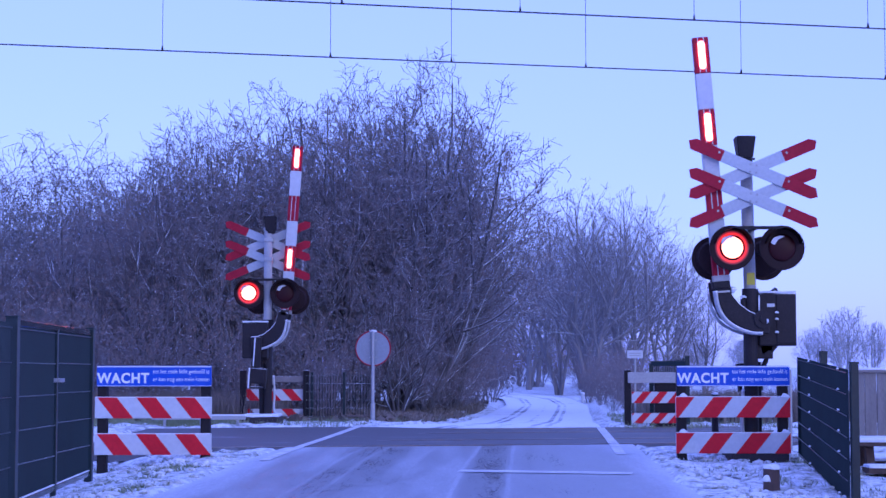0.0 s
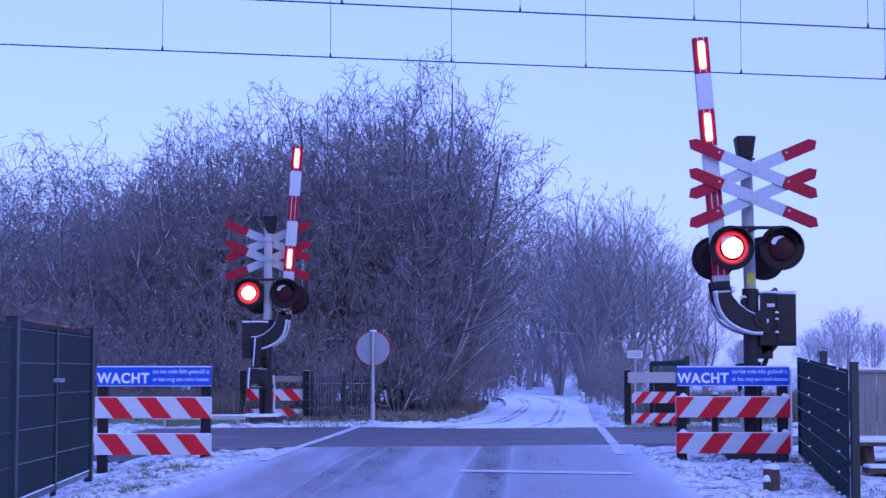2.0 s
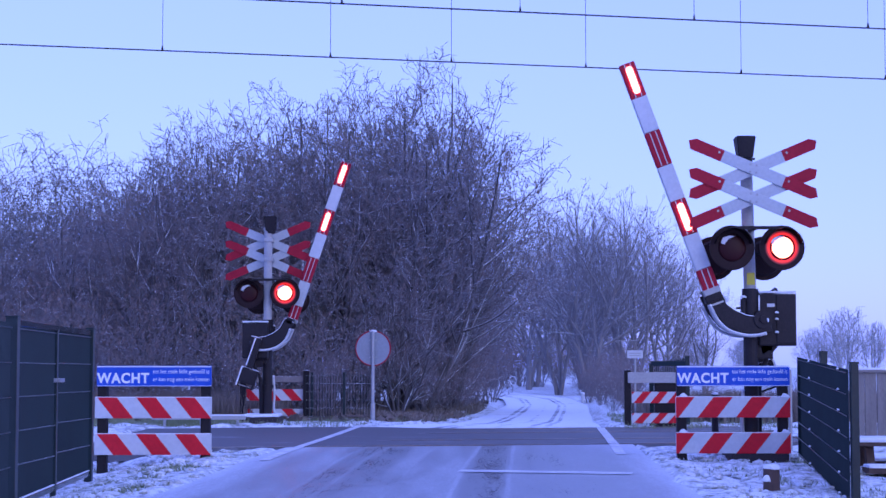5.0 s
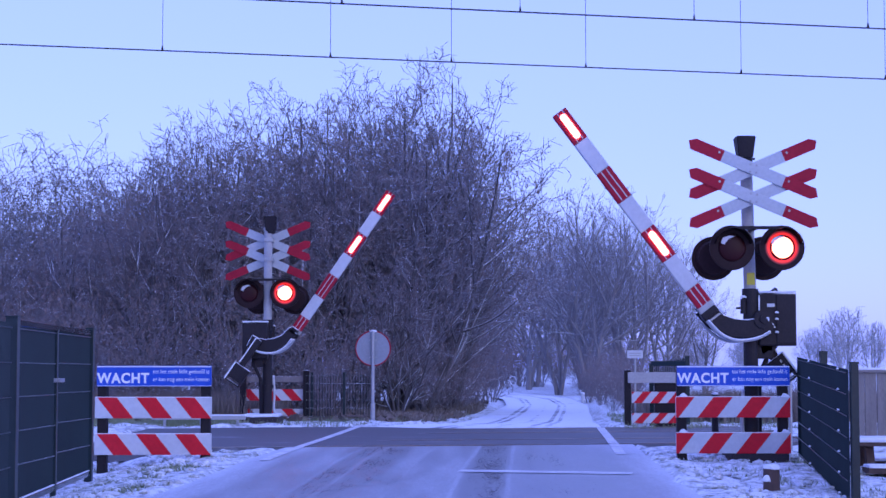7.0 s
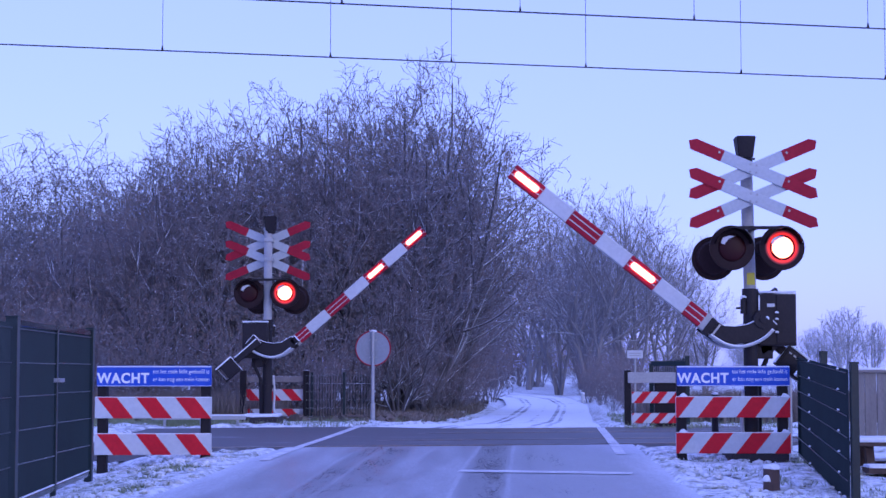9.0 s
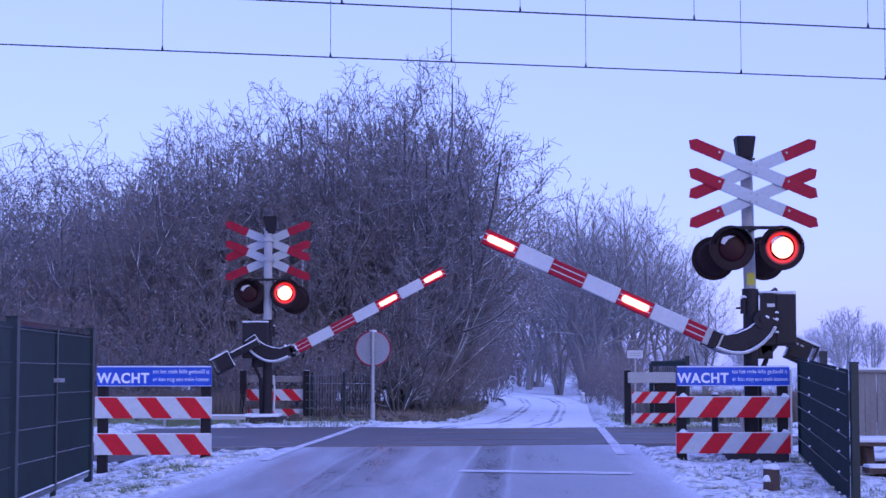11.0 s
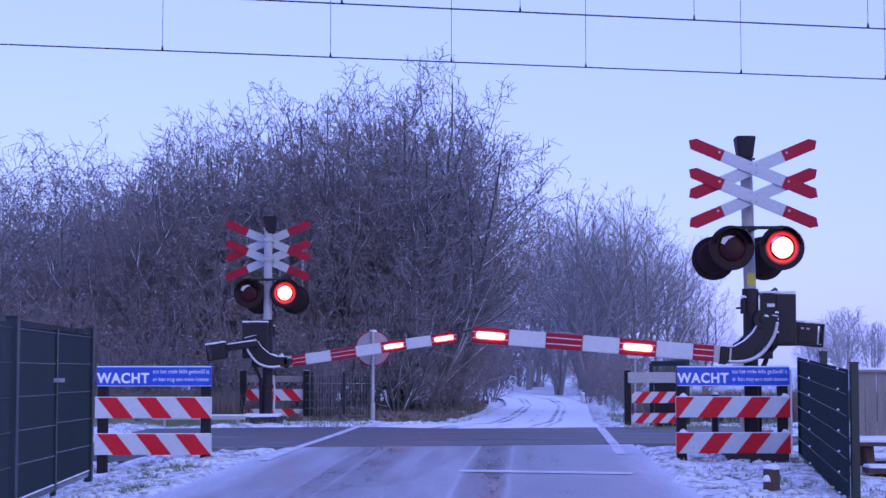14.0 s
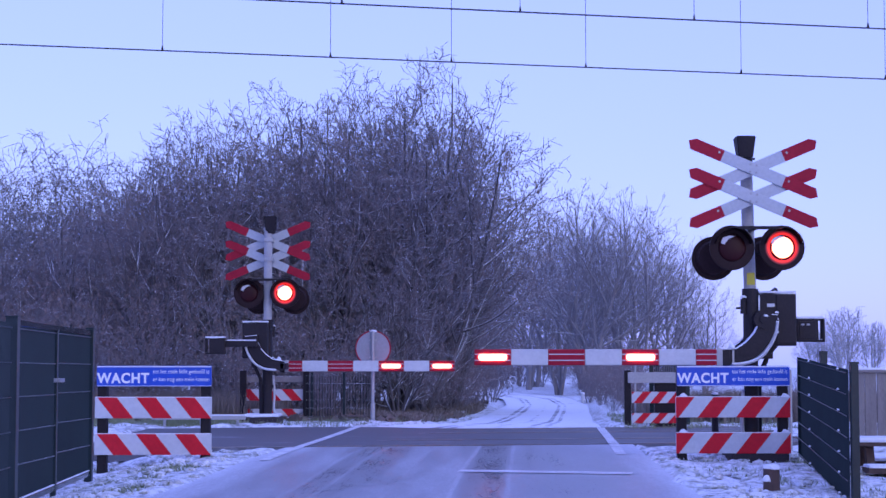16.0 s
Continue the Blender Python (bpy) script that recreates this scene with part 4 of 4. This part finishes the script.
catenary(TRACKS[1], (-6.25, -3.98, -1.63, 0.124, 2.14, 4.56, 6.9), "dark contact wire with droppers over the far track")
catenary(TRACKS[0], (-3.5, -1.25, 0.976, 3.25, 5.63), "dark contact wire with droppers over the near track")


# ---- trees ----
def branches(rng, height, half_width, seed, stems, fork, density, angles, sag, kink, trunk_r, twig_r, rise=0.07, lean=(0.05, 0.6)):
    """Segments (start, end, radius at both ends) of a bare tree that reaches for an uneven dome, the thick wood and the twigs apart.
    fork: share of a stem's length at which limbs begin; density: side shoots per metre on each order of wood; rise and sag: how shoots turn up or hang."""
    thick, thin = [], []
    step = (0.5, 0.30, 0.20, 0.15, 0.12)
    last = len(density)

    def inside(p):
        x, y, z = p
        swell = 1 + 0.20 * noise.noise((x * 0.6 + seed, y * 0.6, z * 0.6))
        wide = half_width if z > 0.4 * height else half_width * (0.7 + 0.3 * z / (0.4 * height))
        return (x * x + y * y) / wide ** 2 + ((z - 0.44 * height) / (0.56 * height)) ** 2 < swell * swell

    def room(p, d):
        """How far a shoot from p can go before it leaves the dome."""
        far = 0.0
        while far < height and inside(p + d * (far + 0.15)):
            far += 0.15
        return far

    def grow(p, d, length, r, level):
        n = max(2, round(length / step[level]))
        pts, radii = [p], [r]
        side_az = rng.random() * math.tau
        for i in range(n):
            k = kink * (0.45 if level == 0 else 0.8 if level == 1 else 1.0)
            up = rise * (1.0, 1.0, 0.8, 0.4, 0.3)[level] - sag * (level >= 2)
            d = d + np.array([rng.gauss(0, k), rng.gauss(0, k), rng.gauss(0, k * 0.7) + up])
            d = d / np.linalg.norm(d)
            p = p + d * (length / n) * rng.uniform(0.9, 1.1)
            pts.append(p)
            radii.append(max(r * (1 - 0.8 * (i + 1) / n), twig_r * 0.6))
        store = thick if level <= 1 else thin
        for i in range(n):
            store.append((pts[i], pts[i + 1], max(radii[i], twig_r), max(radii[i + 1], twig_r * 0.6)))
        if level >= last:
            return
        lo = fork if level == 0 else 0.15
        c = max(2, round(length * (1 - lo) * density[level]))
        for k in range(c):
            f = lo + (1 - lo) * (k + 0.2 + 0.8 * rng.random()) / c
            seg = min(int(f * n), n - 1)
            q = pts[seg] + (pts[seg + 1] - pts[seg]) * min(f * n - seg, 1.0)
            dd = pts[seg + 1] - pts[seg]
            dd = dd / np.linalg.norm(dd)
            side_az += 2.4 + rng.gauss(0, 0.5)
            u = np.cross(dd, [0.0, 0.0, 1.0]) if abs(dd[2]) < 0.95 else np.cross(dd, [1.0, 0, 0])
            u = u / np.linalg.norm(u)
            v = np.cross(dd, u)
            ang = radians(rng.uniform(*angles[min(level, len(angles) - 1)]))
            nd = dd * math.cos(ang) + (u * math.cos(side_az) + v * math.sin(side_az)) * math.sin(ang)
            share = rng.uniform(0.45, 0.75) * (1.0 - 0.5 * f)
            reach = min(length * share, room(q, nd) * rng.uniform(0.8, 1.1) + (0.2 if level < 2 else 0.3))
            grow(q, nd, max(reach, step[level + 1] * 1.5), max(radii[seg] * rng.uniform(0.45, 0.65), twig_r), level + 1)

    for s in range(stems):
        a = math.tau * (s * 0.382 + rng.random() * 0.1)
        tilt = 0.06 if stems == 1 else lean[0] + (lean[1] - lean[0]) * (s + rng.random() * 0.6) / stems
        d = np.array([math.cos(a) * tilt, math.sin(a) * tilt, 1.0])
        d = d / np.linalg.norm(d)
        foot = np.array([math.cos(a) * 0.06 * (stems > 1), math.sin(a) * 0.06 * (stems > 1), -0.15])
        grow(foot, d, (room(foot + np.array([0, 0, 0.4]), d) + 0.4) * rng.uniform(0.82, 0.98), trunk_r * rng.uniform(0.75, 1.0), 0)
    return thick, thin


def segments_mesh(name, segs, sides, mat):
    p0 = np.array([s[0] for s in segs])
    p1 = np.array([s[1] for s in segs])
    r0 = np.array([s[2] for s in segs])[:, None, None]
    r1 = np.array([s[3] for s in segs])[:, None, None]
    d = p1 - p0
    d = d / np.linalg.norm(d, axis=1)[:, None]
    ref = np.where(np.abs(d[:, 2:3]) < 0.9, np.array([[0, 0, 1.0]]), np.array([[1.0, 0, 0]]))
    u = np.cross(d, ref)
    u = u / np.linalg.norm(u, axis=1)[:, None]
    v = np.cross(d, u)
    ang = np.arange(sides) * math.tau / sides
    ring = u[:, None, :] * np.cos(ang)[None, :, None] + v[:, None, :] * np.sin(ang)[None, :, None]
    verts = np.concatenate([p0[:, None, :] + ring * r0, p1[:, None, :] + ring * r1], axis=1).reshape(-1, 3)
    base = np.arange(len(segs))[:, None] * (2 * sides)
    k = np.arange(sides)
    quad = np.stack([k, k + sides, (k + 1) % sides + sides, (k + 1) % sides], -1)
    faces = (base[:, :, None] + quad[None]).reshape(-1, 4)
    return mesh_from(name, verts.tolist(), faces.tolist(), mat, smooth=True)


def leaf_mesh(name, rng, segs, count, size, mat, low=0.0, high=99.0):
    pool = [s for s in segs if low < s[1][2] < high]
    verts, faces = [], []
    for i in range(count if pool else 0):
        s = rng.choice(pool)
        c = s[0] + (s[1] - s[0]) * rng.random() + np.array([rng.gauss(0, 0.03) for _ in range(3)])
        e = Euler((rng.random() * 6, rng.random() * 6, rng.random() * 6)).to_matrix()
        k = size * rng.uniform(0.6, 1.3)
        for o in ((-0.5, 0, 0), (0, 0.28, 0.1), (0.5, 0, 0), (0, -0.28, 0.1)):
            verts.append(tuple(Vector(c) + e @ (Vector(o) * k)))
        faces.append((4 * i, 4 * i + 1, 4 * i + 2, 4 * i + 3))
    return mesh_from(name, verts, faces, mat)


def tree_thing(name, seed, label, category, height, half_width, stems=1, fork=0.2, density=(3.5, 4.2, 5.5, 6.0), angles=((35, 65), (30, 60), (30, 65)), sag=0.0, kink=0.13, trunk_r=0.1, twig_r=0.0055,
               leaves=0, leaf_top=4.5, leaf_size=0.06, bark=None, twig=None, rise=0.07, lean=(0.15, 0.5), group=""):
    rng = random.Random(seed)
    thick, thin = branches(rng, height, half_width, seed, stems, fork, density, angles, sag, kink, trunk_r, twig_r, rise, lean)
    t = thing(name, pose(0, 0, 0), label, category, group)
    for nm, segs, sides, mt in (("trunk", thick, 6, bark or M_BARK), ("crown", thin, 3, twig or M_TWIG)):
        ob = new(nm, segments_mesh(nm, segs, sides, mt))
        ob.parent = t
    if leaves:
        ob = new("leaves", leaf_mesh("leaves", rng, thin, leaves, leaf_size, M_LEAF, 0.3, leaf_top))
        ob.parent = t
        ob["label"] = "withered brown leaves"
    return t


def put(t, x, y, turn=0.0, size=1.0):
    t.matrix_basis = pose(x, y, float(ground_z(x, y)) - 0.02, 0, 0, turn) @ Matrix.Scale(size, 4)
    return t


def put_copy(t, x, y, turn, size=1.0):
    c = copy_thing(t, pose(x, y, float(ground_z(x, y)) - 0.02, 0, 0, turn))
    c.scale = (size,) * 3
    return c


OAK = "bare oak with withered brown leaves and snow on its limbs"
LANE_LABEL = "tall bare tree beside the lane, coloured pale for haze"
OAK_GROUP = "oaks at the lane"
SPLAY = ((30, 62), (28, 60), (30, 65), (30, 70))
oak_a = put(tree_thing("oak_tree", 11, OAK, "tree", 7.1, 3.5, 10, 0.14, (2.1, 3.1, 4.2, 3.6), SPLAY, trunk_r=0.075, leaves=9000, leaf_top=6.6, leaf_size=0.05, group=OAK_GROUP, twig_r=0.0072, lean=(0.05, 0.95), rise=0.07, kink=0.095), -0.5, 36.0)
oak_b = put(tree_thing("oak_tree", 23, OAK, "tree", 6.8, 2.8, 8, 0.14, (2.1, 3.1, 4.2, 3.6), SPLAY, trunk_r=0.075, leaves=9000, leaf_top=6.4, leaf_size=0.05, group=OAK_GROUP, twig_r=0.0072, lean=(0.05, 0.9), rise=0.07, kink=0.095), -0.9, 38.5)
oak_c = put(tree_thing("oak_tree", 37, OAK, "tree", 6.0, 2.5, 8, 0.12, (2.1, 3.1, 4.2, 3.6), SPLAY, trunk_r=0.07, leaves=11000, leaf_top=6.0, leaf_size=0.05, group=OAK_GROUP, twig_r=0.0072, lean=(0.05, 0.9), rise=0.07, kink=0.095), -2.4, 35.0)
birch = put(tree_thing("birch_tree", 5, "slender birch with fine hanging twigs", "tree", 6.7, 2.4, 3, 0.18, (2.8, 3.6, 4.4, 4.0), ((28, 55), (30, 60), (30, 70)), sag=0.18, trunk_r=0.06, twig_r=0.007, bark=M_BIRCH, twig=M_BIRCH_TWIG, rise=0.05, lean=(0.05, 0.4), group="birches in the woods"), -8.4, 39.0)
shrub = put(tree_thing("shrub", 8, "dense leafless shrub with rusty leaves", "shrub", 2.9, 1.35, 9, 0.06, (3.4, 4.6), SPLAY, trunk_r=0.022, leaves=1500, leaf_top=9, bark=M_TWIG, twig_r=0.005, lean=(0.05, 0.8), group="undergrowth"), -4.0, 32.5)
lane_tree = put(tree_thing("lane_tree", 71, LANE_LABEL, "tree", 8.0, 2.7, 2, 0.16, (2.8, 3.2, 3.0, 1.2), ((28, 55), (25, 55), (30, 65)), trunk_r=0.12, twig_r=0.007, bark=M_HAZED, twig=M_HAZED, rise=0.05, lean=(0.04, 0.25), group="trees along the lane"), 5.2, 60.0)
lane_tree_b = put(tree_thing("lane_tree", 77, LANE_LABEL, "tree", 7.6, 2.8, 3, 0.16, (2.2, 3.2, 3.0, 1.2), ((28, 55), (25, 55), (30, 65)), trunk_r=0.10, twig_r=0.007, bark=M_HAZED, twig=M_HAZED, rise=0.05, lean=(0.05, 0.4), group="trees along the lane"), 7.0, 62.0)
far_tree = put(tree_thing("far_tree", 91, "distant bare tree in the field, coloured pale for haze", "tree", 6.7, 4.0, 5, 0.14, (2.2, 2.6, 2.6), ((30, 62), (30, 60)), trunk_r=0.13, twig_r=0.022, bark=M_HAZED_FAR, twig=M_HAZED_FAR, group="far trees", lean=(0.05, 0.8)), 40.2, 170)

for x, y, turn, size in ((-3.6, 38.0, 70, 0.95), (-2.0, 39.5, 200, 1.0), (-5.2, 37.0, 130, 0.84)):
    put_copy(oak_a, x, y, turn, size)
for x, y, turn, size in ((-4.4, 34.5, 140, 0.86), (-6.4, 36.5, 250, 0.78), (0.1, 39.2, 300, 0.95)):
    put_copy(oak_b, x, y, turn, size)
for x, y, turn, size in ((-5.8, 33.5, 210, 0.78), (-7.6, 34.5, 90, 0.70), (-0.9, 33.6, 45, 0.5), (-9.2, 35.5, 160, 0.66)):
    put_copy(oak_c, x, y, turn, size)
for x, y, turn, size in ((-9.7, 38.0, 40, 0.93), (-7.2, 41.0, 100, 0.92), (-10.4, 41.0, 190, 1.0), (-8.9, 43.5, 320, 1.02)):
    put_copy(birch, x, y, turn, size)
for i, (x, y, size) in enumerate(((-2.6, 31.8, 0.7), (-5.4, 31.8, 0.95), (-6.6, 32.6, 0.95), (-7.8, 33.4, 1.05), (-9.0, 34.5, 1.1), (-3.2, 33.8, 1.0), (-1.7, 33.4, 0.75), (0.2, 36.5, 0.6),
                                   (-6.4, 35.2, 1.2), (-8.6, 36.8, 1.25), (-10.2, 36.5, 1.25), (-4.6, 36.0, 1.1), (0.7, 41.5, 0.6), (-2.8, 36.8, 1.0),
                                   (-0.9, 45.0, 1.1), (-3.6, 45.5, 1.3), (-6.2, 45.0, 1.3), (-8.4, 46.0, 1.3), (-10.8, 45.5, 1.3), (-12.4, 44.0, 1.4),
                                   (-0.3, 35.0, 0.5), (-1.3, 35.4, 0.8), (0.4, 38.2, 0.6), (0.9, 44.0, 0.8), (-0.2, 39.8, 1.0), (-4.6, 30.2, 0.6), (-5.6, 30.0, 0.7), (-6.8, 30.8, 0.8), (-8.0, 31.4, 0.9), (-3.7, 30.6, 0.6), (-2.0, 30.4, 0.45), (1.4, 49.0, 0.8))):
    put_copy(shrub, x, y, i * 67, size)
for i, (x, y, size) in enumerate(((4.3, 63, 0.95), (8.3, 63, 0.84), (9.3, 68, 0.84), (6.2, 71, 1.05), (8.0, 76, 1.05), (3.9, 78, 1.02), (2.4, 82, 0.98), (4.8, 88, 1.05), (10.8, 70, 0.62), (1.0, 88, 0.95), (2.6, 96, 1.0), (-0.4, 96, 1.05), (5.6, 66, 0.92), (7.2, 69, 1.0), (6.6, 80, 1.05), (7.0, 84, 1.1))):
    put_copy(lane_tree if i % 2 else lane_tree_b, x, y, i * 53, size)
for i, (x, y, size) in enumerate(((3.9, 39, 0.32), (4.4, 36, 0.3), (5.2, 33, 0.32), (6.2, 31, 0.3), (7.2, 33, 0.35), (4.3, 46, 0.5), (4.6, 50, 0.5), (4.75, 44, 0.5), (5.0, 47.5, 0.6), (4.5, 42, 0.42), (5.3, 52, 0.6), (4.2, 49, 0.45), (5.4, 58, 0.6), (6.8, 60, 0.6), (8.6, 62, 0.6))):
    put_copy(shrub, x, y, i * 91, size)
for i, (x, y, size) in enumerate(((37.9, 173, 0.72), (43.6, 172, 0.8), (33.2, 190, 0.6), (-13.6, 55, 0.9), (-10.4, 52, 0.86), (-7.4, 54, 0.92), (-4.4, 53, 0.95))):
    put_copy(far_tree, x, y, i * 71, size)
for i, (x, y, size) in enumerate(((-1.5, 92, 1.3), (0.6, 96, 1.3), (2.6, 88, 1.1), (6.4, 78, 0.9), (8.2, 76, 0.9), (4.4, 102, 1.4), (6.6, 100, 1.3), (8.8, 98, 1.3), (3.4, 94, 1.1), (5.2, 90, 1.1), (7.4, 88, 1.1), (9.8, 86, 1.0), (-0.6, 104, 1.5), (2.2, 106, 1.5), (11.2, 84, 0.9), (9.4, 72, 0.7), (10.6, 74, 0.7), (0.8, 89, 1.0), (1.8, 91, 1.1), (3.0, 89.5, 1.0), (4.2, 91, 1.1), (6.2, 89.5, 1.0), (2.4, 99, 1.3), (-0.8, 90, 1.1))):
    put_copy(shrub, x, y, i * 59, size)
for i in range(8):
    put_copy(far_tree, 6 + i * 6.6 + (i * 37 % 5), 230 + (i * 53 % 40), i * 47, 0.75)

# ---- leaf litter under the trees ----
rng = random.Random(9)
verts, faces = [], []
while len(faces) < 16000:
    x, y = rng.uniform(-13, 1.2), rng.uniform(26.6, 47)
    if x > road_centre(y) - road_half(y) - 0.5 or y - SKEW * x < 27.2 + rng.random() * 2 or noise.noise((x * 0.9, y * 0.7, 8)) < -0.22:
        continue
    z = float(ground_z(x, y)) + 0.05
    e = Euler((rng.gauss(0, 0.5), rng.gauss(0, 0.5), rng.random() * 6)).to_matrix()
    i = len(verts)
    k = rng.uniform(0.06, 0.16)
    verts += [tuple(Vector((x, y, z + rng.random() * 0.05)) + e @ (Vector(o) * k)) for o in ((-1, 0, 0), (0, 0.6, 0.1), (1, 0, 0), (0, -0.6, 0.1))]
    faces.append((i, i + 1, i + 2, i + 3))
tagged(new("leaf_litter", mesh_from("leaf_litter", verts, faces, M_LITTER)), "brown leaf litter with thin snow under the trees", "leaf litter", kind="stuff")

# ---- grass blades on the verges ----
rng = random.Random(3)
verts, faces = [], []
while len(faces) < 42000:
    y = rng.uniform(12.8, 18.6) if rng.random() < 0.75 else rng.uniform(25.5, 36)
    x = rng.uniform(-5.5, 5.5)
    if rng.random() < 0.2:
        x, y = rng.uniform(-8, -3), rng.uniform(26.0, 29.0)
    if x > 0 and y < 20 and rng.random() < 0.5:
        continue
    if abs(x - road_centre(y)) < road_half(y) + 0.35 or noise.noise((x * 1.4, y * 1.4, 3)) < -0.05:
        continue
    z = float(ground_z(x, y)) + 0.01
    h, a = rng.uniform(0.02, 0.055) * (1 if y < 20 else 2.6), rng.random() * math.tau
    w, lean = 0.006, rng.uniform(0.01, 0.05)
    i = len(verts)
    verts += [(x - w * math.cos(a), y - w * math.sin(a), z), (x + w * math.cos(a), y + w * math.sin(a), z), (x + lean * math.sin(a), y + lean * math.cos(a), z + h)]
    faces.append((i, i + 1, i + 2))
tagged(new("grass", mesh_from("grass", verts, faces, M_GRASS)), "short frosted grass blades poking through snow", "grass", kind="stuff")


# ---- snowy tussocks on the verges ----
rng = random.Random(14)
ball = bmesh.new()
bmesh.ops.create_icosphere(ball, subdivisions=1, radius=1.0)
ball.verts.ensure_lookup_table()
ball_v = np.array([v.co[:] for v in ball.verts])
ball_f = np.array([[v.index for v in f.verts] for f in ball.faces])
ball.free()
verts, faces = [], []
for _ in range(550):
    y = rng.uniform(12.6, 19.0)
    x = rng.choice((-1, 1)) * rng.uniform(1.9, 4.6)
    if abs(x - road_centre(y)) < road_half(y) + 0.22:
        continue
    k = np.array([rng.uniform(0.025, 0.085), rng.uniform(0.03, 0.10), rng.uniform(0.012, 0.035)])
    jig = 1 + 0.35 * np.array([noise.noise((v[0] * 1.6 + x * 9, v[1] * 1.6 + y * 7, v[2] * 1.6)) for v in ball_v])[:, None]
    base_i = len(verts)
    verts += (ball_v * jig * k + np.array([x, y, float(ground_z(x, y)) + 0.035])).tolist()
    faces += (ball_f + base_i).tolist()
tagged(new("tussocks", mesh_from("tussocks", verts, faces, M_TUSSOCK, smooth=True)), "small grass tussocks capped with snow", "grass", kind="stuff")

# ---- dead grass beyond the crossing ----
rng = random.Random(21)
verts, faces = [], []
while len(faces) < 62000:
    x, y = (rng.uniform(3.2, 9.5), rng.uniform(28.4, 37)) if rng.random() < 0.5 else (rng.uniform(-12, -2.9), rng.uniform(27.3, 33))
    low = rng.random() < 0.3
    if low:
        x, y = rng.uniform(-3.5, 1.0), rng.uniform(28.6, 41)
    if low and x > road_centre(y) - road_half(y) - 0.35:
        continue
    if 0 < x < road_centre(y) + road_half(y) + 0.9 and not low or noise.noise((x * 0.8, y * 0.8, 4)) < -0.1:
        continue
    z = float(ground_z(x, y))
    h, a = rng.uniform(0.2, 0.62) * (0.35 if low else 1.0), rng.random() * math.tau
    w, lean = 0.016, rng.uniform(0.02, 0.2)
    i = len(verts)
    verts += [(x - w * math.cos(a), y - w * math.sin(a), z), (x + w * math.cos(a), y + w * math.sin(a), z), (x + lean * math.sin(a), y + lean * math.cos(a), z + h)]
    faces.append((i, i + 1, i + 2))
tagged(new("dead_grass", mesh_from("dead_grass", verts, faces, M_DRY)), "tall dead brown grass in the snow", "grass", kind="stuff")


# ---- what moves ----
PERIOD, RIGHT_ON, RIGHT_OFF = 0.65, 0.34, 0.62
NEAR_BOOM = [(0, 85.6), (3.1, 85.6), (3.5, 85.2), (3.9, 81.0), (4.2, 77.2), (5.2, 68.4), (6.3, 59.2), (7, 53.3), (8, 45.7), (9, 38.3), (10.2, 29.6), (11.5, 20.8), (12.5, 13.9), (13.5, 7.6), (14.5, 1.6), (14.85, 0.1), (15.0, 0), (16, 0)]
FAR_BOOM = [(0, 86.2), (3.1, 86.2), (3.5, 85.8), (4, 80.0), (4.3, 76.8), (5.3, 69.0), (6.5, 59.4), (7, 55.5), (8, 48.2), (9, 41.2), (10.2, 33.1), (11.5, 24.5), (12.5, 18.0), (13.5, 11.7), (14.5, 5.1), (15.3, 0.4), (15.5, 0), (16, 0)]


def blink(on_when_right, on, off):
    """Rows of a lamp that is on in one half of the flashing period."""
    tick = 1 / FPS
    rows = [(0, off if on_when_right else on)]
    k = 0
    while RIGHT_ON + k * PERIOD < 16:
        for t, right in ((RIGHT_ON + k * PERIOD, True), (RIGHT_OFF + k * PERIOD, False)):
            if t < 16:
                before = rows[-1][1]
                after = on if right == on_when_right else off
                rows += [(t - tick, before), (t, after)]
        k += 1
    rows.append((16.0, rows[-1][1]))
    return rows


def motions():
    for arm, side in keyed["booms"]:
        walk(arm, [(t, pose(*PIVOTS[side], 0, a, 0)) for t, a in (NEAR_BOOM if side > 0 else FAR_BOOM)])
    for lit in keyed["left"]:
        walk(lit, blink(False, pose(0, -0.026, 0), pose(0, 0.06, 0)))
    for lit in keyed["right"]:
        walk(lit, blink(True, pose(0, -0.026, 0), pose(0, 0.06, 0)))
    for which in ("outer", "inner"):
        for lamp, cx, s, side in keyed[which]:
            with_right = (which == "inner") == (side > 0)
            walk(lamp, blink(with_right, pose(cx, s * (BOOM_D / 2 + 0.008), -DROP[side]), pose(cx, s * 0.02, -DROP[side])))


motions()
